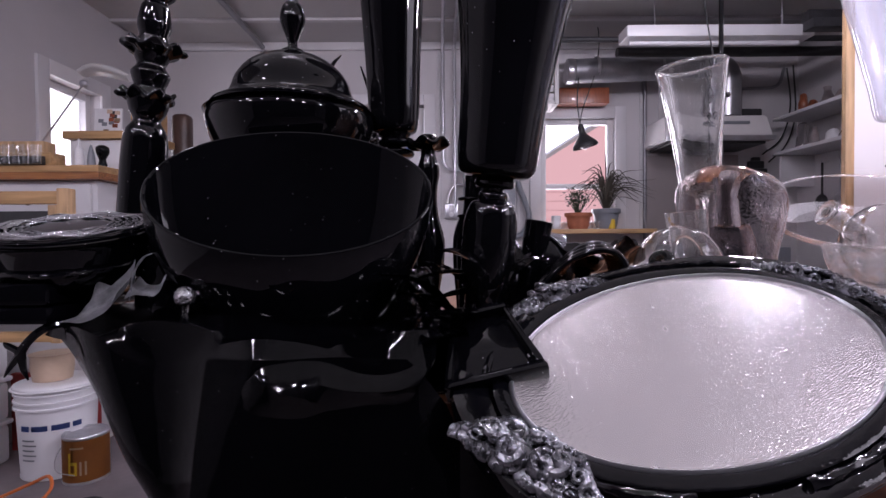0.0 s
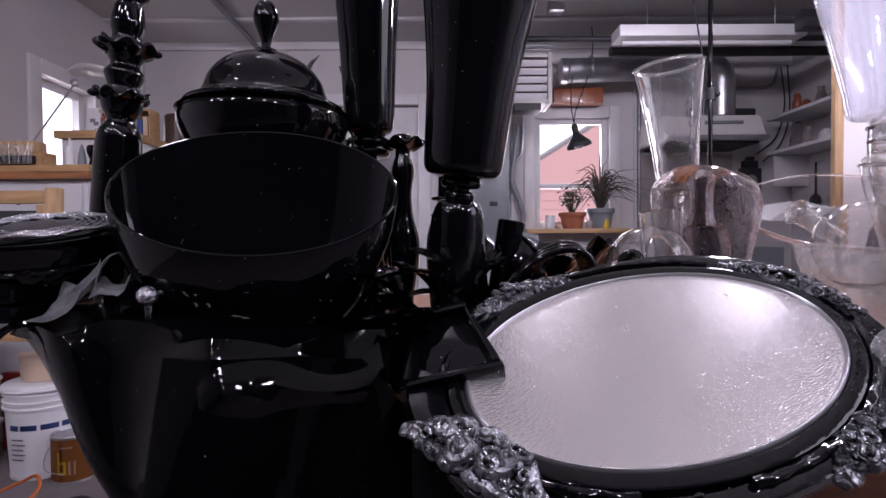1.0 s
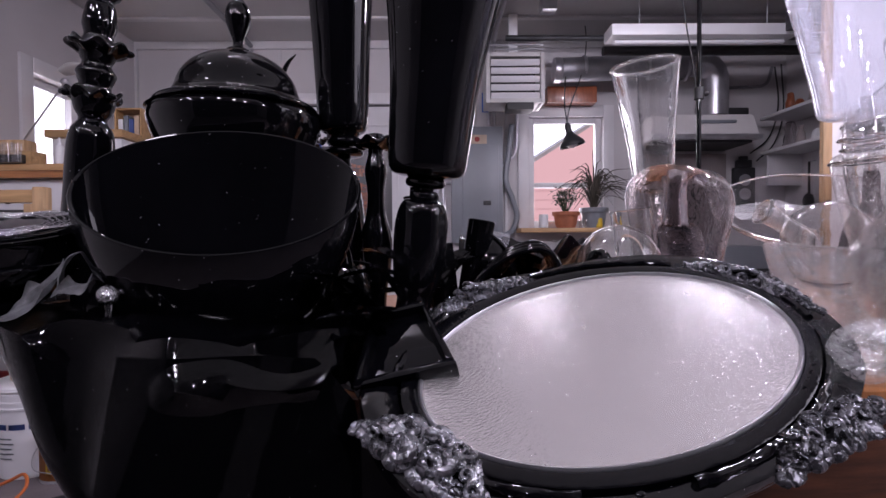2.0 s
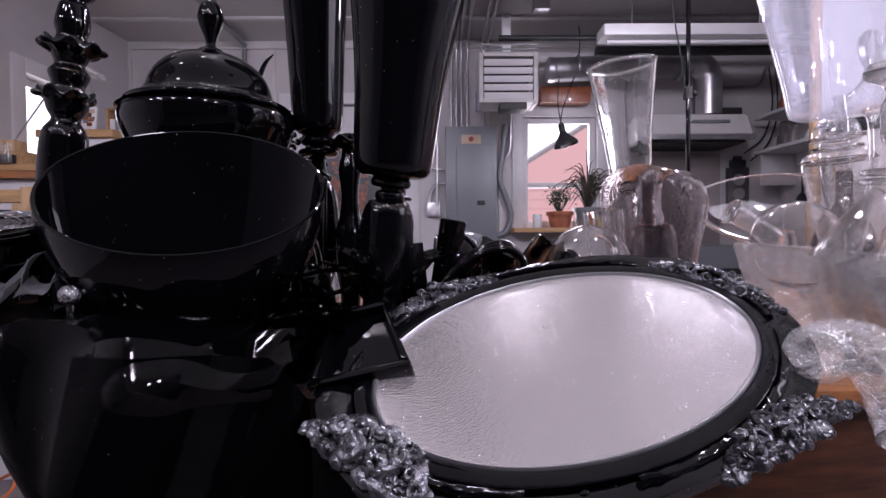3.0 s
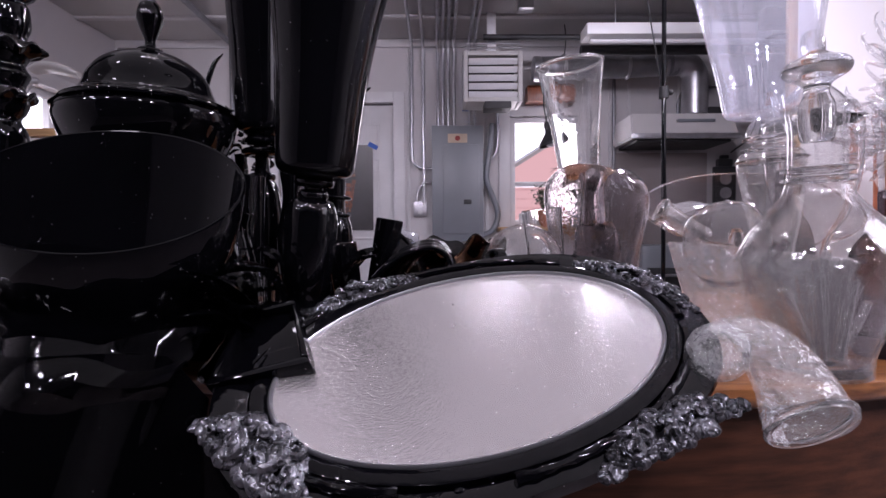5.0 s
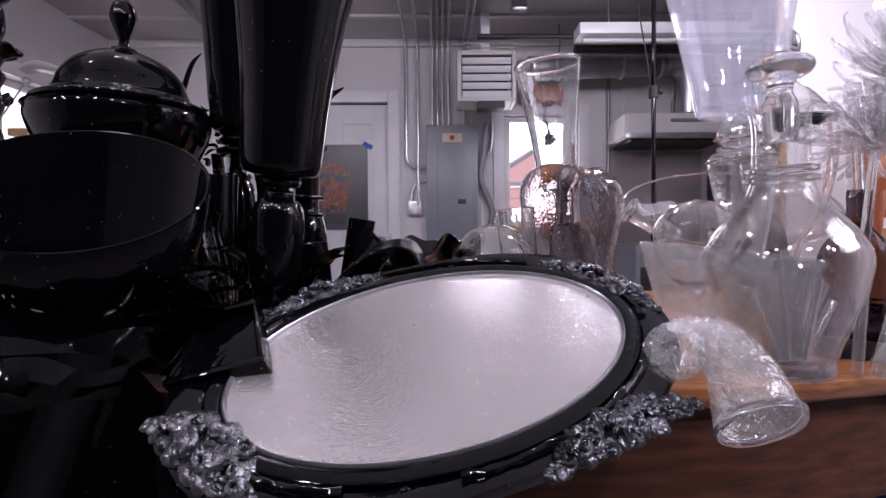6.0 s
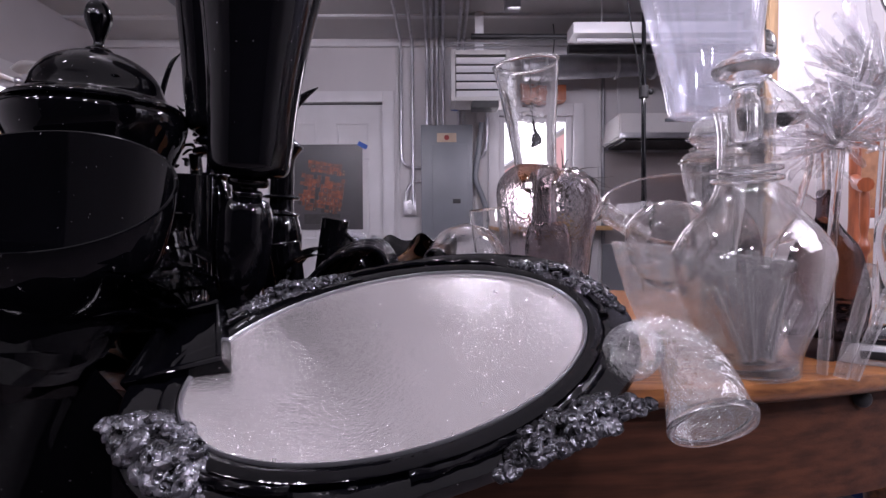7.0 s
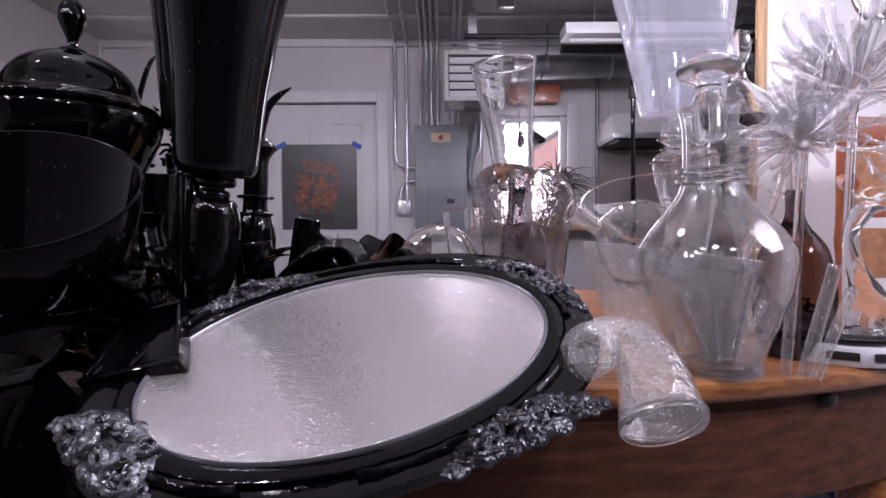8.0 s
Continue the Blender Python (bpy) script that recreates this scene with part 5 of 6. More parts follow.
for k in range(10):
    o, q = 0.0088 * k, 0.004 * (k % 3)
    part("strand", sweep([(-0.085 + 0.5 * o, -0.03 + o, 0.075), (-0.055 + 0.45 * o, -0.028 + o, 0.115 + q), (-0.015 + 0.3 * o, -0.03 + o, 0.15 + q), (0.03 + 0.12 * o, -0.032 + o, 0.163 + q), (0.056 + 0.05 * o, -0.036 + o, 0.148), (0.062 + 0.05 * o, -0.04 + o, 0.112), (0.06 + 0.05 * o, -0.038 + o, 0.07)], 0.005, 10, 6), BLACK, hk)
part("base_lump", roughen(ball((0.0, 0.02, 0.05), 0.055, scale=(1.5, 0.9, 0.9), n=24), 0.008, 22), BLACK, hk)

# ruffled black dish behind the mirror
rd = thing("ruffled_dish", (0.245, 0.93, TZ), "ruffled black glass dish with wavy edges", "dish")
part("foot", lathe([(0, 0), (0.06, 0), (0.06, 0.008), (0.03, 0.03), (0.03, 0.12), (0, 0.12)], 32, 3), BLACK, rd)
bm = shell([(0, 0.115), (0.04, 0.118), (0.08, 0.13), (0.1, 0.15), (0.118, 0.163)], 0.005, 96, 5)
for v in bm.verts:
    a, rr = math.atan2(v.co.y, v.co.x), math.hypot(v.co.x, v.co.y)
    k = (rr / 0.12) ** 2
    v.co.z += k * (0.016 * math.sin(5 * a) + 0.008 * math.sin(11 * a + 1))
part("body", bm, BLACK, rd)
tagged(part("glass_bar", roughen(box((-0.034, -0.009, -0.009), (0.034, 0.009, 0.009), 0.003), 0.0015, 60), CLEAR_WAVY, at=pose(0.175, 0.845, 0.972, 20, 12, -18)), "short dimpled clear glass bar", "glass bar")
tagged(part("bar_rest", roughen(lathe([(0, 0), (0.05, 0), (0.04, 0.06), (0.045, 0.13), (0.025, 0.172), (0, 0.173)], 28, 4), 0.008, 20, 3), BLACK, at=pose(0.175, 0.85, TZ)), "lumpy black glass form", "glass form")

rs = thing("ruffled_candlestick", (-0.02, 0.9, TZ), "slim black glass candlestick with a ruffled drip pan", "candlestick")
part("column", lathe([(0, 0), (0.05, 0), (0.05, 0.006), (0.02, 0.02), (0.018, 0.08), (0.026, 0.13), (0.028, 0.18), (0.018, 0.22), (0.015, 0.26), (0.02, 0.3), (0.013, 0.33), (0.016, 0.36), (0, 0.365)], 32, 4), BLACK, rs)
bm = lathe([(0.012, -0.008), (0.026, -0.004), (0.037, 0.004), (0.038, 0.008), (0.03, 0.01), (0.012, 0.002)], 60, 3)
for v in bm.verts:
    a, rr = math.atan2(v.co.y, v.co.x), math.hypot(v.co.x, v.co.y)
    v.co.z += 0.006 * max(0, (rr - 0.015) / 0.025) * math.sin(6 * a)
part("drip_pan", bm, BLACK, rs, at=pose(0, 0, 0.343))
# tendrils, dark blossom and small black vessels
for pts, r in ((((-0.2, 1.05, TZ), (-0.25, 1.05, 1.0), (-0.262, 1.05, 1.13), (-0.246, 1.05, 1.238), (-0.222, 1.05, 1.32), (-0.2, 1.05, 1.348)), (0.012, 0.01, 0.008, 0.006, 0.005, 0.0012)),
               (((0.062, 0.875, 1.12), (0.066, 0.87, 1.135), (0.076, 0.865, 1.16), (0.086, 0.862, 1.187), (0.103, 0.86, 1.206), (0.128, 0.86, 1.222)), (0.012, 0.01, 0.008, 0.007, 0.006, 0.0012)),
               (((-0.1, 1.08, TZ), (-0.13, 1.08, 1.1), (-0.14, 1.08, 1.25), (-0.165, 1.08, 1.335)), (0.012, 0.009, 0.006, 0.0012))):
    tagged(part("tendril", sweep(pts, list(r), 10, 6), BLACK), "thin curling black glass tendril", "tendril", "black glass tendrils")
bl = thing("dark_blossom", (-0.13, 0.98, TZ), "spray of small curled black glass petals", "flower")
part("stem", sweep([(0, 0, 0), (0, 0, 0.2), (-0.01, 0, 0.34)], 0.012, 10, 3), BLACK, bl)
rnd = random.Random(31)
for k in range(46):
    c = Vector((rnd.gauss(-0.01, 0.028), rnd.gauss(0, 0.02), 0.35 + rnd.gauss(0, 0.035)))
    d = Vector((rnd.uniform(-1, 1), rnd.uniform(-1, 1), rnd.uniform(-0.4, 1))).normalized() * rnd.uniform(0.012, 0.026)
    s = d.orthogonal().normalized() * 0.009
    part("petal", sweep([c, c + d * 0.5 + s, c + d + s * 0.4], [0.004, 0.006, 0.001], 6, 3, flat=0.5), BLACK, bl)
for x, y, r, hh, ry, lab in ((-0.085, 0.84, 0.034, 0.28, 0, "straight black glass tumbler"), (0.125, 0.83, 0.02, 0.21, 10, "narrow black glass tumbler leaning"), (0.112, 0.79, 0.022, 0.17, -8, "small black glass cup")):
    tagged(part("tumbler", shell([(0, 0), (r * 0.9, 0), (r, 0.01), (r, hh * 0.5), (r * 1.12, hh)], 0.003, 36, 3), BLACK, at=pose(x, y, TZ, 0, ry, 0)), lab, "tumbler", "black glass tumblers")

# ---- the corner by the west window ----
cab = thing("tall_cabinet", (-1.95, 2.85, 0), "tall white cabinet with an orange wooden top", "cabinet")
part("body", box((-0.33, -0.4, 0), (0.31, 0.4, 1.262), 0.004), TRIM, cab)
part("top_board", box((-0.34, -0.45, 1.264), (0.35, 0.42, 1.30), 0.005), TABLEWOOD, cab)
part("upper_board", box((-0.335, -0.42, 1.303), (0.33, 0.41, 1.335), 0.005), PINE, cab)
for z0, z1 in ((0.95, 1.24), (0.65, 0.93), (0.3, 0.63)):
    d = part("drawer", box((-0.3, -0.42, z0), (0.29, -0.401, z1), 0.004), TRIM, cab)
    part("knob", ball((0, -0.43, (z0 + z1) / 2 + 0.06), 0.012), DARK, d)
bx = thing("storage_box", (-1.77, 2.78, 1.337), "white box with an orange wooden lid on the cabinet", "box")
part("body", box((-0.16, -0.1, 0), (0.2, 0.2, 0.165), 0.003), WHITE_PLASTIC, bx)
part("lid", box((-0.18, -0.13, 0.167), (0.22, 0.22, 0.207), 0.004), PINE, bx, "orange wooden lid")
pf = thing("picture_frame", (-1.82, 2.8, 1.546), "small clear frame holding a colourful print", "picture frame", rx=-6)
part("plate", box((-0.07, 0, 0), (0.08, 0.012, 0.155), 0.002), WHITE_PLASTIC, pf)
rnd = random.Random(6)
for k in range(16):
    x, z = rnd.uniform(-0.055, 0.065), rnd.uniform(0.015, 0.14)
    part("print_patch", box((x - 0.013, -0.003 - 0.0002 * k, z - 0.01), (x + 0.013, -0.0005, z + 0.01)), rnd.choice([POSTER_ORANGE, POSTER_SAND, PANEL_GREY, POSTER_DARK, PALE_PRINT]), pf, smooth=False)
for lo, hi, m, lab in (((-2.2, 2.45, 1.337), (-1.86, 2.55, 1.40), PINE, "pale wooden block on the cabinet"), ((-2.12, 2.46, 1.402), (-1.9, 2.54, 1.455), PINE_UP, "pale wooden block stacked on another"), ((-2.28, 2.4, 1.337), (-2.21, 2.6, 1.40), CLOTH_BLUE, "folded blue cloth on the cabinet")):
    tagged(part("wood_block", box(lo, hi, 0.004), m), lab, "block", "blocks on the cabinet")
tagged(part("dark_tray", box((-2.16, 2.42, 1.337), (-1.88, 2.446, 1.378), 0.004), DARK), "small black tray on the cabinet", "tray")
for k in range(6):
    tagged(part("small_tumbler", shell([(0, 0), (0.018, 0), (0.019, 0.01), (0.021, 0.09)], 0.002, 24, 2), CLEAR_PLAIN, at=pose(-2.12 + 0.045 * k, 2.41, 1.337)), "small clear glass tumbler on the cabinet", "tumbler", "small tumblers")
tagged(part("spray_bottle", lathe([(0, 0), (0.02, 0), (0.02, 0.08), (0.008, 0.1), (0.006, 0.13), (0, 0.135)], 20, 3), WHITE_PLASTIC, at=pose(-1.76, 2.5, 1.337)), "small white dropper bottle", "bottle")
tagged(part("pointed_bottle", lathe([(0, 0), (0.018, 0), (0.016, 0.05), (0.005, 0.1), (0, 0.105)], 20, 3), PANEL_GREY, at=pose(-1.70, 2.5, 1.337)), "small grey pointed bottle", "bottle")
fg = tagged(part("dark_figure", roughen(lathe([(0, 0), (0.02, 0.0), (0.014, 0.03), (0.026, 0.06), (0.03, 0.085), (0.018, 0.1), (0, 0.102)], 20, 4), 0.004, 40), BLACK, at=pose(-1.645, 2.5, 1.337)), "small dark glossy goblet-like figure", "ornament")
bk = thing("book_box", (-1.645, 2.86, 1.546), "open wooden box holding thin books", "box")
for lo, hi in (((-0.075, 0, 0), (-0.067, 0.1, 0.16)), ((0.067, 0, 0), (0.075, 0.1, 0.16)), ((-0.066, 0, 0.15), (0.066, 0.1, 0.159)), ((-0.066, 0.09, 0), (0.066, 0.1, 0.149))):
    part("side_board", box(lo, hi, 0.002), PINE, bk)
for k in range(4):
    part("book", box((-0.06 + 0.03 * k, 0.01, 0.0), (-0.034 + 0.03 * k, 0.085, 0.1 + 0.02 * (k % 2)), 0.002), (WHITE_PLASTIC, PANEL_GREY, PRINT_BLUE, PALE_PRINT)[k], bk)
tagged(part("low_cupboard", box((-1.75, 3.3, 0), (-1.15, 3.75, 1.198), 0.004), TRIM), "plain white cupboard against the wall", "cupboard")
lc = thing("leather_chair", (-1.54, 3.02, 0), "dark brown rounded leather chair back", "chair")
part("back", roughen(box((-0.055, 0.0, 1.2), (0.055, 0.1, 1.73), 0.045, None, 4), 0.004, 9), LEATHER, lc)
part("post", sweep([(0, 0.05, 0), (0, 0.05, 1.22)], 0.03, 12, 1), DARK, lc)
dl = thing("desk_lamp", (-2.08, 2.62, 1.337), "white adjustable desk lamp with a long arm", "lamp")
part("base", lathe([(0, 0), (0.05, 0), (0.05, 0.02), (0.015, 0.03), (0, 0.03)], 24, 2), GALV, dl)
part("arm", sweep([(0, 0, 0.03), (0.05, -0.02, 0.12), (0.31, -0.06, 0.42)], 0.0045, 8, 1), GALV, dl)
part("joint", ball((0.31, -0.06, 0.42), 0.02), GALV, dl)
part("shade", sweep([(0.3, -0.06, 0.47), (0.38, -0.07, 0.485), (0.48, -0.08, 0.465), (0.56, -0.09, 0.435)], [0.03, 0.05, 0.055, 0.03], 20, 5, flat=0.4), HEATER_GREY, dl)
wc = thing("wooden_rack", (-1.62, 1.95, 0), "orange pine rack with two rails by the cabinet", "rack")
part("top_rail", box((-0.66, 0, 1.115), (0.16, 0.03, 1.165), 0.006), PINE, wc)
part("lower_rail", box((-0.66, 0, 0.585), (0.13, 0.03, 0.625), 0.006), PINE, wc)
part("end_post", box((0.16, -0.005, 0.8), (0.205, 0.04, 1.175), 0.006), PINE_UP, wc)
part("end_brace", box((0.12, 0.004, 0.58), (0.158, 0.036, 1.112), 0.004), PINE_UP, wc)
# black sheet added to fill the dark area below the top rail
part("back_sheet", box((-0.6, 0.032, 0.78), (0.1, 0.04, 1.09), 0.003), DARK, wc, "thin black sheet behind the rack rails")
for x in (-0.64, -0.5):
    part("leg", box((x, -0.002, 0), (x + 0.045, 0.038, 1.114), 0.005), PINE_UP, wc)

# bucket, paint can, boxes and cords on the floor
bu = thing("bucket", (-1.645, 2.18, 0), "white plastic bucket with blue print and a loose lid", "bucket")
part("body", shell([(0, 0), (0.125, 0), (0.13, 0.01), (0.138, 0.18), (0.146, 0.34), (0.146, 0.36)], 0.003, 48, 3), WHITE_PLASTIC, bu)
for z in (0.29, 0.315, 0.345):
    part("rim_ring", lathe([(0.14, -0.005), (0.152, -0.004), (0.152, 0.004), (0.14, 0.005)], 48, 1), WHITE_PLASTIC, bu, at=pose(0, 0, z))
part("lid", lathe([(0, 0), (0.15, 0), (0.155, 0.008), (0.15, 0.02), (0.12, 0.024), (0, 0.02)], 48, 2), WHITE_PLASTIC, bu, at=pose(0, 0, 0.361))
part("tub", lathe([(0, 0), (0.07, 0), (0.078, 0.1), (0.08, 0.11), (0, 0.112)], 32, 2), PALE_PRINT, bu, "yellowed plastic tub on the lid", at=pose(-0.02, 0, 0.385))


def around(z, a0, a1, h, r, name, mat, parent):
    bm = bmesh.new()
    n = max(2, int(abs(a1 - a0) / 4))
    low = [bm.verts.new((r * math.cos(radians(a0 + (a1 - a0) * k / n)), r * math.sin(radians(a0 + (a1 - a0) * k / n)), z)) for k in range(n + 1)]
    top = [bm.verts.new(v.co + Vector((0, 0, h))) for v in low]
    for k in range(n):
        bm.faces.new((low[k], low[k + 1], top[k + 1], top[k]))
    bmesh.ops.solidify(bm, geom=list(bm.faces), thickness=0.0008)
    return part(name, bm, mat, parent)


for a0, a1 in ((-112, -96), (-92, -68), (-63, -38), (-34, -20)):
    around(0.205, a0, a1, 0.022, 0.1412, "print_bar", PRINT_BLUE, bu)
for k in range(5):
    around(0.165 - 0.02 * k, -110, -88 + 3 * (k % 2), 0.006, 0.1405, "print_bar", PANEL_GREY, bu)
cn = thing("paint_can", (-1.465, 2.09, 0), "orange labelled paint can standing on the floor", "can")
part("body", lathe([(0, 0), (0.082, 0), (0.084, 0.004), (0.082, 0.008), (0.082, 0.182), (0.0845, 0.187), (0.082, 0.192), (0.07, 0.19), (0.068, 0.184), (0, 0.184)], 48, 1), GALV, cn)
around(0.012, -200, 20, 0.166, 0.0828, "label_band", ORANGE_LABEL, cn)
around(0.04, -101, -95, 0.09, 0.0838, "print_stem", YELLOW, cn)
for a0, z in ((-95, 0.04), (-95, 0.082)):
    around(z, a0, a0 + 17, 0.012, 0.0838, "print_bow", YELLOW, cn)
around(0.052, -84, -78, 0.03, 0.0838, "print_bow", YELLOW, cn)
for a0 in (-72, -60):
    around(0.04, a0, a0 + 5, 0.055, 0.0838, "print_bow", PALE_PRINT, cn)
around(0.145, -96, -62, 0.007, 0.0838, "print_bar", PALE_PRINT, cn)
part("wire_bail", sweep([(-0.084, 0, 0.15), (-0.09, -0.05, 0.1), (-0.06, -0.085, 0.06), (0.02, -0.1, 0.05)], 0.002, 6), GALV, cn)
for k, z in enumerate((0.0, 0.19, 0.38)):
    tb = thing("storage_tub", (-2.06, 2.06, z), "stacked translucent white storage tub", "tub", "stacked tubs")
    part("body", box((-0.14, -0.12, 0), (0.14, 0.2, 0.165), 0.02), WHITE_PLASTIC, tb)
    part("lid", box((-0.15, -0.13, 0.166), (0.15, 0.21, 0.188), 0.008), WHITE_PLASTIC, tb)
tagged(part("red_crate", box((-2.0, 2.36, 0.0), (-1.6, 2.39, 0.36), 0.004), RED), "red painted board leaning behind the bucket", "crate")
tagged(part("extension_cord", sweep([(-1.9, 1.75, 0.008), (-1.7, 1.85, 0.01), (-1.55, 1.9, 0.06), (-1.46, 1.88, 0.1), (-1.43, 1.84, 0.06), (-1.5, 1.78, 0.012), (-1.7, 1.72, 0.008), (-2.0, 1.62, 0.008)], 0.006, 8), ORANGE_CORD), "orange extension cord looping over the floor", "cord")
tagged(part("power_lead", sweep([(-1.7, 1.66, 0.006), (-1.4, 1.8, 0.02), (-1.25, 1.85, 0.03), (-1.1, 1.7, 0.006), (-0.9, 1.5, 0.006)], 0.007, 8), DARK), "black power cord lying on the floor", "cord")
bn = thing("storage_bin", (1.42, 1.16, 0), "grey storage bin with a blue lid under the table", "bin")
part("body", box((-0.25, -0.18, 0), (0.25, 0.2, 0.44), 0.03), PANEL_GREY, bn)
part("lid", box((-0.27, -0.2, 0.442), (0.27, 0.22, 0.475), 0.012), CLOTH_BLUE, bn, "blue plastic lid")

# ---- clear glass ----
def vessel(name, where, label, category, prof, mat=None, wall=0.004, group="clear glass vessels", rx=0, ry=0, part_name="body", floor=0.008):
    o = thing(name, where, label, category, group, rx, ry)
    part(part_name, shell(prof, wall, 56, 5, floor), mat or CLEAR, o)
    return o


# flared vase
fv = vessel("flared_vase", (0.565, 1.06, TZ), "tall flared clear glass vase", "vase", [(0, 0.272), (0.025, 0.273), (0.036, 0.28), (0.04, 0.3), (0.044, 0.35), (0.049, 0.4), (0.056, 0.455), (0.062, 0.497), (0.067, 0.53)], CLEAR, rx=3, ry=-6, wall=0.0035)
part("stem", lathe([(0, 0), (0.05, 0), (0.05, 0.006), (0.012, 0.02), (0.01, 0.15), (0.012, 0.26), (0.02, 0.273), (0, 0.273)], 32, 4), CLEAR, fv)
part("rim", lathe([(0.063, -0.002), (0.0665, -0.0022), (0.0685, 0), (0.0665, 0.0022), (0.063, 0.002)], 56, 3), SOLID_GLASS, fv, at=pose(0, 0, 0.53))
# smoky dimpled jar
sj = thing("smoky_jar", (0.53, 0.93, TZ), "smoky purple blown glass jar with a dented top", "jar", "clear glass vessels")
bm = shell([(0, 0), (0.05, 0.001), (0.062, 0.02), (0.074, 0.08), (0.084, 0.15), (0.094, 0.215), (0.096, 0.255), (0.088, 0.285), (0.066, 0.302), (0.042, 0.3), (0.026, 0.285), (0.02, 0.25), (0.024, 0.2)], 0.004, 64, 5)
for v in bm.verts:
    a = math.atan2(v.co.y, v.co.x)
    k = 1 + 0.05 * math.sin(3 * a + 1) * (v.co.z / 0.3) + 0.05 * math.sin(2 * a)
    v.co.x, v.co.y = v.co.x * k * 0.98, v.co.y * k * 0.92
    v.co.z -= 0.018 * max(0, v.co.z / 0.3) ** 6 * math.cos(a + 0.9) ** 6
part("body", roughen(bm, 0.008, 11, 3), SMOKY, sj)
part("inner_fold", roughen(shell([(0, 0.06), (0.03, 0.07), (0.045, 0.11), (0.04, 0.16), (0.036, 0.2)], 0.004, 40, 5), 0.012, 18, 9), SMOKY, sj)
# dome bulb on its side with a black mouth
db = thing("glass_bulb", (0.375, 0.80, TZ), "clear blown glass bulb with a black mouth ring", "bulb", "clear glass vessels")
part("body", shell([(0, 0.03), (0.045, 0.035), (0.066, 0.07), (0.07, 0.115), (0.062, 0.155), (0.04, 0.185), (0.012, 0.197), (0.004, 0.198)], 0.003), CLEAR, db)
part("mouth_ring", lathe([(0.008, 0), (0.017, 0.002), (0.019, 0.012), (0.012, 0.02), (0.006, 0.02)], 28, 4), BLACK, db, at=pose(-0.045, -0.05, 0.14, 60, 0, -40))
part("foot", lathe([(0, 0), (0.05, 0), (0.05, 0.006), (0.02, 0.03), (0, 0.032)], 32, 3), CLEAR, db)
# small tumbler leaning
vessel("tumbler", (0.44, 0.86, TZ), "small clear glass tumbler", "tumbler", [(0, 0.0), (0.026, 0.0), (0.028, 0.01), (0.03, 0.12), (0.034, 0.225)], CLEAR, 0.003, ry=-6)
# wide shallow smoky bowl standing tilted
fb = thing("shallow_bowl", (0.92, 1.135, 0.985), "wide shallow pale smoky glass dish tilted up", "bowl", "clear glass vessels", 50, 0)
part("body", shell([(0, 0), (0.09, 0.002), (0.17, 0.018), (0.215, 0.04), (0.24, 0.062)], 0.003, 80, flat=0.46), SMOKY_PALE, fb)
part("rim", lathe([(0.236, -0.002), (0.24, -0.0025), (0.242, 0), (0.24, 0.0025), (0.236, 0.002)], 80, 2, flat=0.46), SOLID_GLASS, fb, at=pose(0, 0, 0.062))
tagged(part("glass_rest", lathe([(0, 0), (0.05, 0), (0.045, 0.03), (0.03, 0.07), (0.02, 0.185), (0, 0.185)], 32, 3), CLEAR, at=pose(0.92, 1.14, TZ)), "thick clear glass rest under the tilted bowl", "rest")
# round flask with a tilted neck
fl = thing("round_flask", (0.68, 0.765, TZ), "round clear glass flask with a slanting neck", "flask", "clear glass vessels")
part("body", roughen(shell([(0, 0.1), (0.03, 0.105), (0.055, 0.14), (0.0605, 0.17), (0.055, 0.2), (0.03, 0.224), (0.004, 0.231)], 0.003), 0.002, 20), CLEAR, fl)
part("neck", sweep([(-0.035, 0, 0.175), (-0.07, -0.005, 0.197), (-0.105, -0.01, 0.217)], [0.016, 0.0135, 0.0165], 28, 6), ROD_GLASS, fl)
part("lip", lathe([(0.008, -0.004), (0.018, -0.003), (0.0205, 0), (0.018, 0.003), (0.008, 0.004)], 32, 3), SOLID_GLASS, fl, at=pose(-0.104, -0.01, 0.216, 0, -62, 0))
# low angular bowl under the flask
lb = thing("low_bowl", (0.72, 0.775, TZ + 0.012), "low wide clear glass bowl with a fluted wall", "bowl", "clear glass vessels", 0, 7)
bm = shell([(0, 0), (0.055, 0), (0.07, 0.012), (0.092, 0.05), (0.112, 0.1), (0.126, 0.14)], 0.005, 144)
for v in bm.verts:
    a = math.atan2(v.co.y, v.co.x)
    k = 1 + 0.03 * math.sin(26 * a + 12 * v.co.z) * v.co.z / 0.13
    v.co.x, v.co.y = v.co.x * k * 1.05, v.co.y * k * 0.8
part("body", bm, BOWL_GLASS, lb)
# tall clear goblet
tg = thing("tall_goblet", (0.79, 0.80, TZ), "tall clear glass goblet with faint swirl lines", "goblet", "clear glass vessels", ry=-4)
part("cup", shell([(0, 0.365), (0.03, 0.366), (0.056, 0.372), (0.063, 0.385), (0.067, 0.42), (0.077, 0.48), (0.089, 0.55), (0.096, 0.59), (0.11, 0.68)], 0.004, 64), CLEAR_WAVY, tg)
part("stem", lathe([(0, 0), (0.055, 0), (0.056, 0.008), (0.03, 0.03), (0.02, 0.07), (0.018, 0.1), (0.024, 0.15), (0.035, 0.2), (0.045, 0.26), (0.048, 0.295), (0.042, 0.31), (0.022, 0.315), (0.022, 0.322), (0.032, 0.33), (0.03, 0.35), (0.018, 0.364), (0, 0.366)], 48, 5), ROD_GLASS, tg)
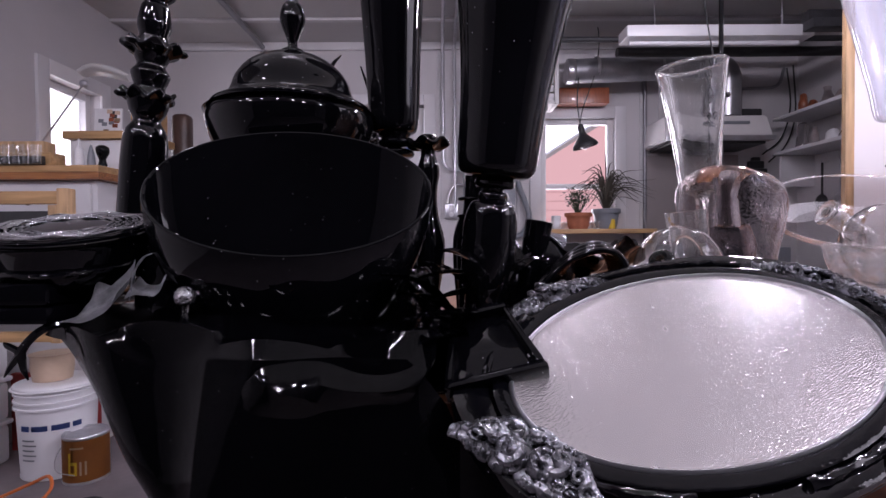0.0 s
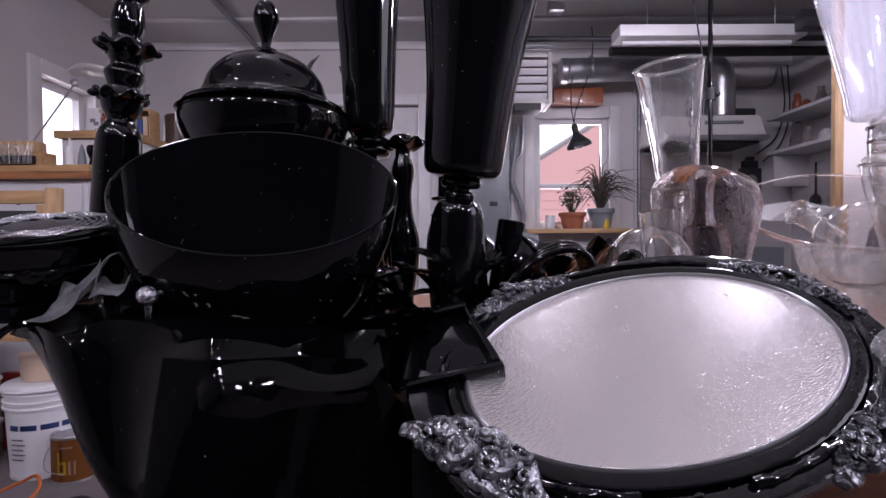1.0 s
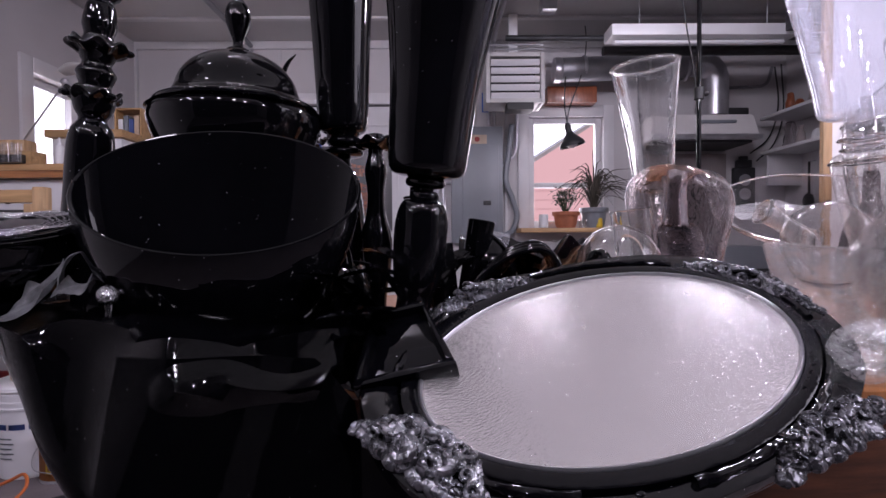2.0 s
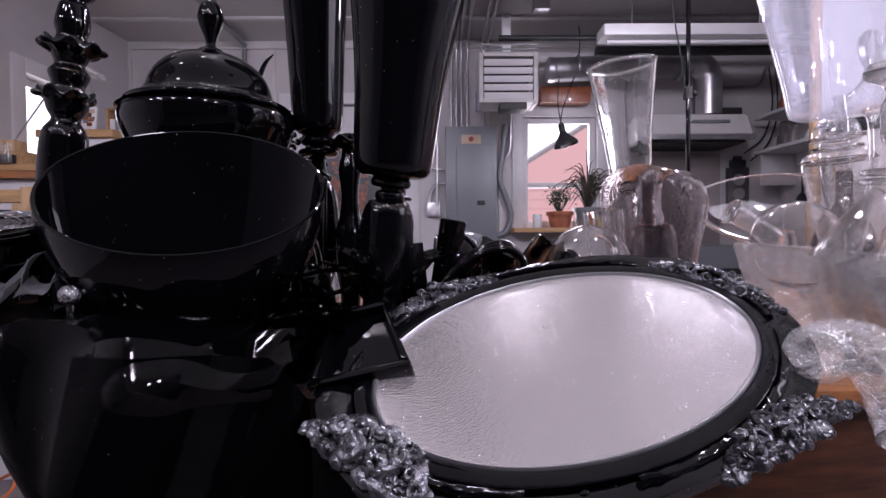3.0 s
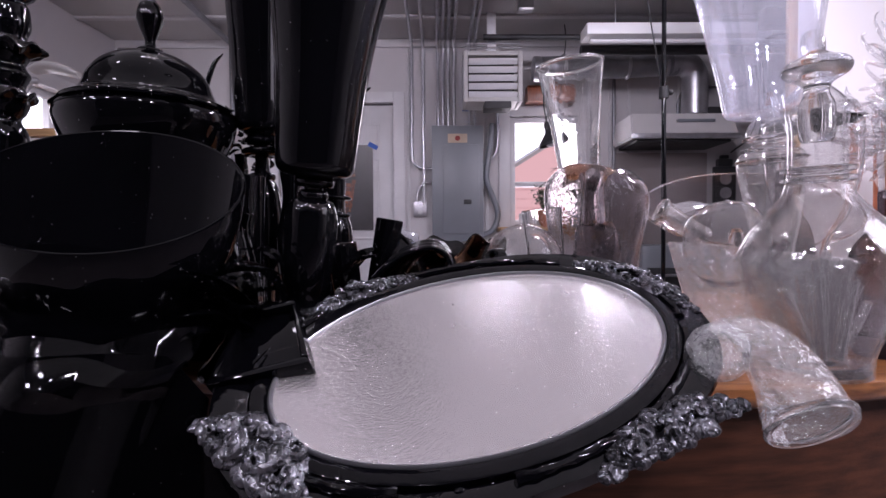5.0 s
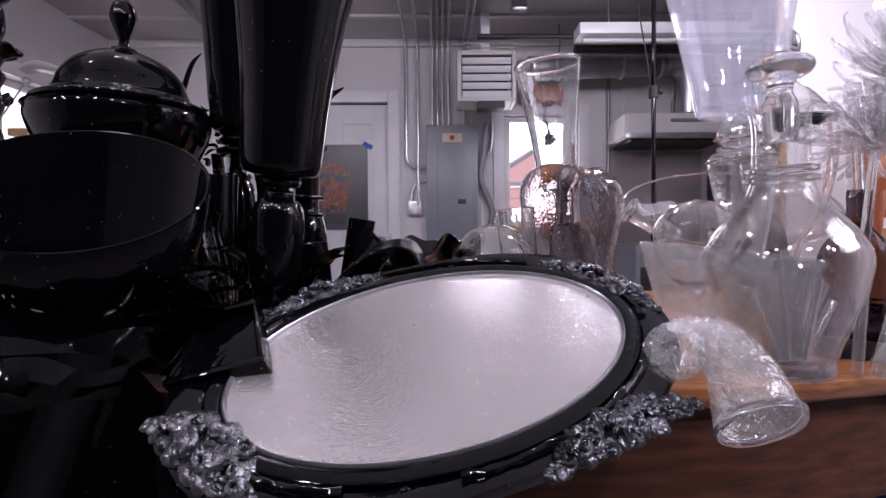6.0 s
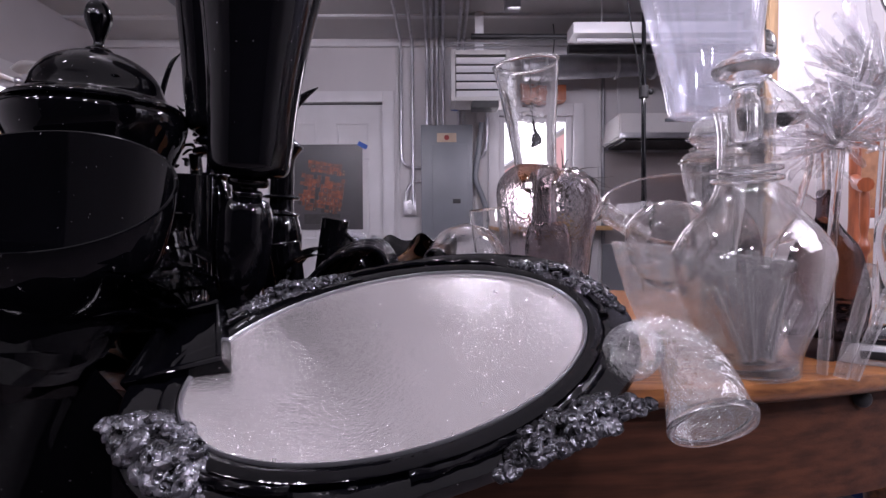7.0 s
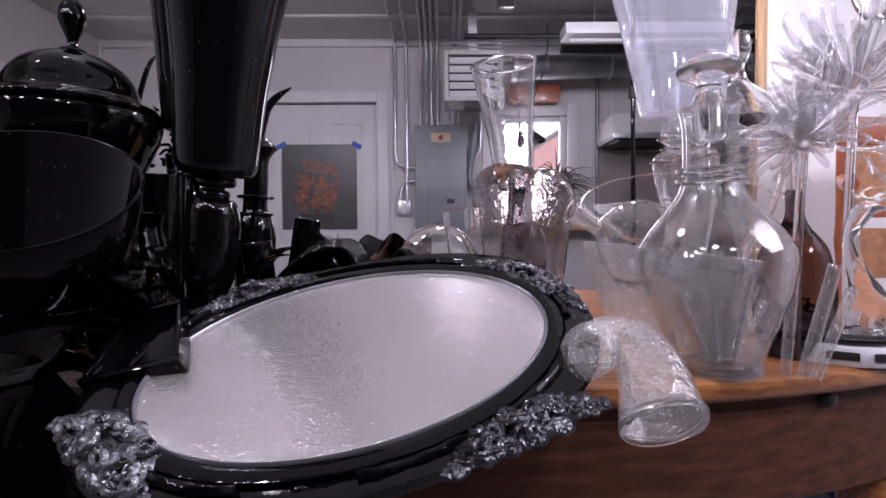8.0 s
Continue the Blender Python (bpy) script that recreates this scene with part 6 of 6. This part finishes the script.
for z, r in ((0.318, 0.034), (0.334, 0.037), (0.298, 0.05)):
    part("knop_ring", lathe([(r * 0.7, -0.004), (r, -0.002), (r, 0.002), (r * 0.7, 0.004)], 40, 3), CLEAR, tg, at=pose(0, 0, z))
# decanter with stopper
DX, DY = 0.742, 0.655
dc = thing("decanter", (DX, DY, TZ), "clear glass decanter with a flat stopper", "decanter", "clear glass vessels", 3, -3.5)
part("body", shell([(0, 0), (0.052, 0), (0.057, 0.006), (0.06, 0.03), (0.075, 0.07), (0.087, 0.105), (0.093, 0.14), (0.091, 0.16), (0.08, 0.181), (0.066, 0.199), (0.05, 0.217), (0.038, 0.236), (0.033, 0.26), (0.032, 0.31), (0.035, 0.335), (0.041, 0.342)], 0.0045, 72), CLEAR_PLAIN, dc)
part("thick_base", lathe([(0, 0.003), (0.049, 0.003), (0.053, 0.009), (0.049, 0.015), (0.02, 0.012), (0, 0.018)], 56, 4), SOLID_GLASS, dc)
for z, r in ((0.25, 0.041), (0.262, 0.04)):
    part("neck_ring", lathe([(r * 0.8, -0.005), (r, -0.003), (r * 1.02, 0), (r, 0.003), (r * 0.8, 0.005)], 44, 3), SOLID_GLASS, dc, at=pose(0, 0, z))
part("stopper", lathe([(0, 0.3), (0.018, 0.3), (0.02, 0.34), (0.014, 0.358), (0.018, 0.37), (0.034, 0.38), (0.0375, 0.39), (0.032, 0.398), (0.02, 0.403), (0.008, 0.41), (0, 0.412)], 40, 5), SOLID_GLASS, dc)
# fan of thin rods inside and beside the decanter
rnd = random.Random(8)
for i in range(15):
    a = -1 + 2 * i / 14
    top = Vector((DX + a * 0.066, DY - 0.012 + rnd.uniform(-0.025, 0.02), TZ + 0.15 - 0.05 * a * a + rnd.uniform(-0.02, 0.012)))
    foot = Vector((DX + a * 0.02, DY + rnd.uniform(-0.02, 0.012), TZ + 0.0165))
    tagged(part("glass_rod", sweep([foot, top], 0.0055 if i % 3 else 0.0078, 14, 1), ROD_GLASS), "thin clear glass rod standing in the decanter", "rod", "clear glass rods")
for k, (f, tp, r) in enumerate((((0.83, 0.615, TZ), (0.872, 0.62, 0.93), 0.0078), ((0.838, 0.606, TZ), (0.886, 0.61, 0.9), 0.0065), ((0.818, 0.63, TZ), (0.834, 0.64, 0.917), 0.0065))):
    tagged(part("glass_tube", sweep([f, tp], r, 16, 1), ROD_GLASS), "clear glass tube leaning beside the decanter", "tube", "clear glass tubes")
# bent horn
hn = thing("glass_horn", (0.60, 0.5, TZ), "bent clear glass horn lying over the table edge", "horn", "clear glass vessels")
line = curve([(-0.06, 0.03, 0.053), (-0.038, 0.045, 0.062), (-0.014, 0.03, 0.058), (-0.008, -0.003, 0.036), (-0.013, -0.041, 0.003)], 7)
radii = [q.x for q in curve([(0.027, 0, 0), (0.027, 0, 0), (0.03, 0, 0), (0.034, 0, 0), (0.04, 0, 0)], 7)]
bm = sweep(line, radii, 40, 1, caps=False)
sweep(line, [r - 0.0035 for r in radii], 40, 1, bm, caps=False)
bm.verts.ensure_lookup_table()
n = len(line) * 40
for base in (0, (len(line) - 1) * 40):
    for k in range(40):
        a, b = base + k, base + (k + 1) % 40
        bm.faces.new([bm.verts[q] for q in (a, b, b + n, a + n)])
part("body", bm, HORN_GLASS, hn)
part("mouth_rim", lathe([(0.036, -0.003), (0.04, -0.003), (0.0425, 0), (0.04, 0.003), (0.036, 0.003)], 48, 3), SOLID_GLASS, hn, at=pose(-0.013, -0.0415, 0.0025, -50, 0, 4))
part("end_disc", lathe([(0, 0), (0.028, 0), (0.0325, 0.004), (0.028, 0.008), (0.014, 0.009), (0.006, 0.004), (0, 0.006)], 40, 3), HORN_GLASS, hn, at=pose(-0.062, 0.028, 0.054, 62, 0, -42))
# covered jar with oval finial
cj = thing("covered_jar", (0.93, 0.93, TZ), "clear glass covered jar with an oval finial", "jar", "clear glass vessels")
part("body", shell([(0, 0), (0.06, 0), (0.062, 0.01), (0.02, 0.03), (0.016, 0.1), (0.03, 0.17), (0.058, 0.22), (0.074, 0.29), (0.078, 0.35), (0.077, 0.38)], 0.004), CLEAR, cj)
lid = part("lid", shell([(0.0805, 0.384), (0.08, 0.388), (0.06, 0.41), (0.04, 0.435), (0.02, 0.455), (0.014, 0.462), (0.006, 0.464)], 0.0035, floor=0.0), CLEAR, cj)
part("finial", lathe([(0, 0.46), (0.015, 0.462), (0.013, 0.475), (0.009, 0.482), (0.016, 0.497), (0.0225, 0.52), (0.02, 0.54), (0.01, 0.552), (0, 0.555)], 36, 5, flat=0.55), SOLID_GLASS, lid)
# dark amethyst bulbs
for (x, y, z, r, hh) in ((0.90, 0.735, TZ, 0.052, 0.2), (0.845, 0.88, TZ, 0.05, 0.24)):
    am = thing("amethyst_bottle", (x, y, z), "dark amethyst blown glass bottle with a long neck", "bottle", "amethyst bottles")
    part("body", roughen(lathe([(0, 0), (r * 0.7, 0), (r * 0.95, hh * 0.2), (r, hh * 0.5), (r * 0.8, hh * 0.78), (r * 0.35, hh * 0.95), (0.012, hh * 1.05), (0.011, hh * 1.2), (0, hh * 1.2)], 48, 5), 0.003, 18, x), PURPLE, am)
    part("neck", sweep([(0, 0, hh * 1.15), (-0.004, 0, hh * 1.5), (-0.012, 0, hh * 1.75)], 0.0105, 20, 4), CLEAR, am)


# spiky blown flowers on stems
def flower(where, head, size, petals, seed, label):
    f = thing("glass_flower", where, label, "flower", "clear glass flowers")
    h = Vector(head) - Vector(where)
    part("stem", sweep([(0, 0, 0), (h.x * 0.35, h.y * 0.3, h.z * 0.5), h * 0.97], [0.007, 0.006, 0.0055], 12, 5), CLEAR, f)
    r = random.Random(seed)
    for k in range(petals):
        th = r.uniform(0, 2 * math.pi)
        up = r.uniform(-0.35, 0.95)
        d = Vector((math.cos(th) * math.sqrt(1 - up * up) - 0.35, math.sin(th) * math.sqrt(1 - up * up) * 0.8 - 0.2, up)).normalized()
        side = d.orthogonal().normalized()
        L = size * r.uniform(0.5, 1.2)
        b = h + d * size * 0.12
        bend = Vector((0, 0, r.uniform(-0.6, 0.7))) + side * r.uniform(-1, 1)
        tipward = b + d * L * 0.92 + bend * L * 0.5
        pts = [b, b + d * L * 0.4 + bend * L * 0.06, b + d * L * 0.75 + bend * L * 0.24, tipward, tipward + bend * L * 0.16 - d * L * 0.03]
        w = r.uniform(0.0022, 0.0048)
        part("petal", sweep(pts, [0.0016, w * 0.8, w * 1.25, w, 0.0008], 8, 4, flat=0.38), PETAL_GLASS, f)
    part("calyx", ball(h, size * 0.2, scale=(1, 1, 0.8)), PETAL_GLASS, f)
    return f


flower((0.88, 0.70, TZ), (0.838, 0.63, 1.085), 0.075, 140, 21, "spiky clear glass flower on a slim stem")
flower((1.0, 0.76, TZ), (0.95, 0.69, 1.165), 0.1, 160, 22, "large spiky clear glass flower on a slim stem")
flower((1.03, 0.72, TZ), (0.985, 0.64, 1.02), 0.05, 40, 23, "small spiky clear glass flower")
# stacked discs with black slots
ds = thing("disc_stack", (0.968, 0.735, TZ), "stack of white and black round acrylic discs", "disc stack")
for z, r, m in ((0.0, 0.085, WHITE_PLASTIC), (0.028, 0.078, BLACK), (0.036, 0.082, CLEAR_PLAIN)):
    part("disc", lathe([(0, 0), (r * 0.97, 0), (r, 0.004), (r, 0.022 if z == 0 else 0.006), (r * 0.97, 0.027 if z == 0 else 0.008), (0, 0.027 if z == 0 else 0.008)], 56, 1), m, ds, at=pose(0, 0, z))
for a in (-125, -90, -58, -30):
    part("slot", box((-0.018, -0.003, 0.009), (0.018, 0.001, 0.02), 0.001), DARK, ds, "black slot", at=pose(0.0845 * math.cos(radians(a)), 0.0845 * math.sin(radians(a)), 0, 0, 0, a + 90))
# swan-necked glass figure on the discs
sw = tagged(part("swan_vase", roughen(sweep([(0, 0, 0), (0.005, 0, 0.03), (-0.012, 0, 0.08), (-0.022, 0, 0.13), (-0.005, 0, 0.165), (0.03, 0, 0.17)], [0.03, 0.026, 0.012, 0.01, 0.013, 0.002], 24, 6), 0.002, 30), CLEAR, at=pose(0.99, 0.715, TZ + 0.045)), "swan-necked clear glass form on the discs", "glass form")
tagged(part("hanging_cup", shell([(0, 0), (0.03, 0.002), (0.06, 0.02), (0.075, 0.07), (0.08, 0.14)], 0.004, 48), CLEAR, at=pose(1.08, 0.75, 1.29)), "clear glass bowl of a tall goblet", "goblet")
tagged(part("goblet_stem", lathe([(0, 0), (0.05, 0), (0.05, 0.006), (0.012, 0.02), (0.008, 0.25), (0.01, 0.499), (0, 0.499)], 28, 3), CLEAR, at=pose(1.08, 0.75, TZ)), "clear glass goblet stem and foot", "goblet")

# ---- armchair before the partition ----
ch = thing("armchair", (1.99, 1.8, 0), "tall red brown wooden armchair with woven cane panels", "chair")
for x in (-0.2, 0.22):
    part("back_post", lathe([(0, 0), (0.02, 0), (0.022, 0.5), (0.018, 0.9), (0.024, 1.0), (0.02, 1.1), (0.022, 1.4), (0.028, 1.46), (0.016, 1.49), (0.0, 1.5)], 20, 4), CHAIRWOOD, ch, at=pose(x, 0, 0))
    part("arm_post", lathe([(0, 0), (0.015, 0), (0.016, 0.7), (0.01, 0.93), (0.017, 0.97), (0.019, 0.99), (0.01, 1.02), (0.014, 1.06), (0.015, 1.14), (0.011, 1.18), (0, 1.19)], 20, 4), CHAIRWOOD, ch, at=pose(x - 0.16, -0.24, 0))
    part("armrest", sweep([(x - 0.19, -0.28, 1.19), (x - 0.1, -0.14, 1.205), (x, 0.0, 1.24)], [0.024, 0.022, 0.018], 10, 4), CHAIRWOOD, ch)
part("top_rail", box((-0.182, -0.015, 1.36), (0.202, 0.018, 1.47), 0.012), CHAIRWOOD, ch)
part("mid_rail", box((-0.182, -0.012, 1.09), (0.202, 0.014, 1.125), 0.006), CHAIRWOOD, ch)
part("cane_panel", box((-0.182, -0.006, 1.125), (0.202, 0.006, 1.36), 0.001), CANE, ch, "woven cane panel")
part("lower_cane_panel", box((-0.182, -0.006, 0.86), (0.202, 0.006, 1.05), 0.001), CANE, ch, "woven cane panel")
part("seat", box((-0.38, -0.3, 0.7), (0.22, 0.02, 0.74), 0.015), CANE, ch, "woven cane seat")
part("seat_rail", box((-0.36, -0.27, 0.65), (0.2, -0.22, 0.7), 0.006), CHAIRWOOD, ch)
ch.scale = (0.9, 0.9, 0.94)
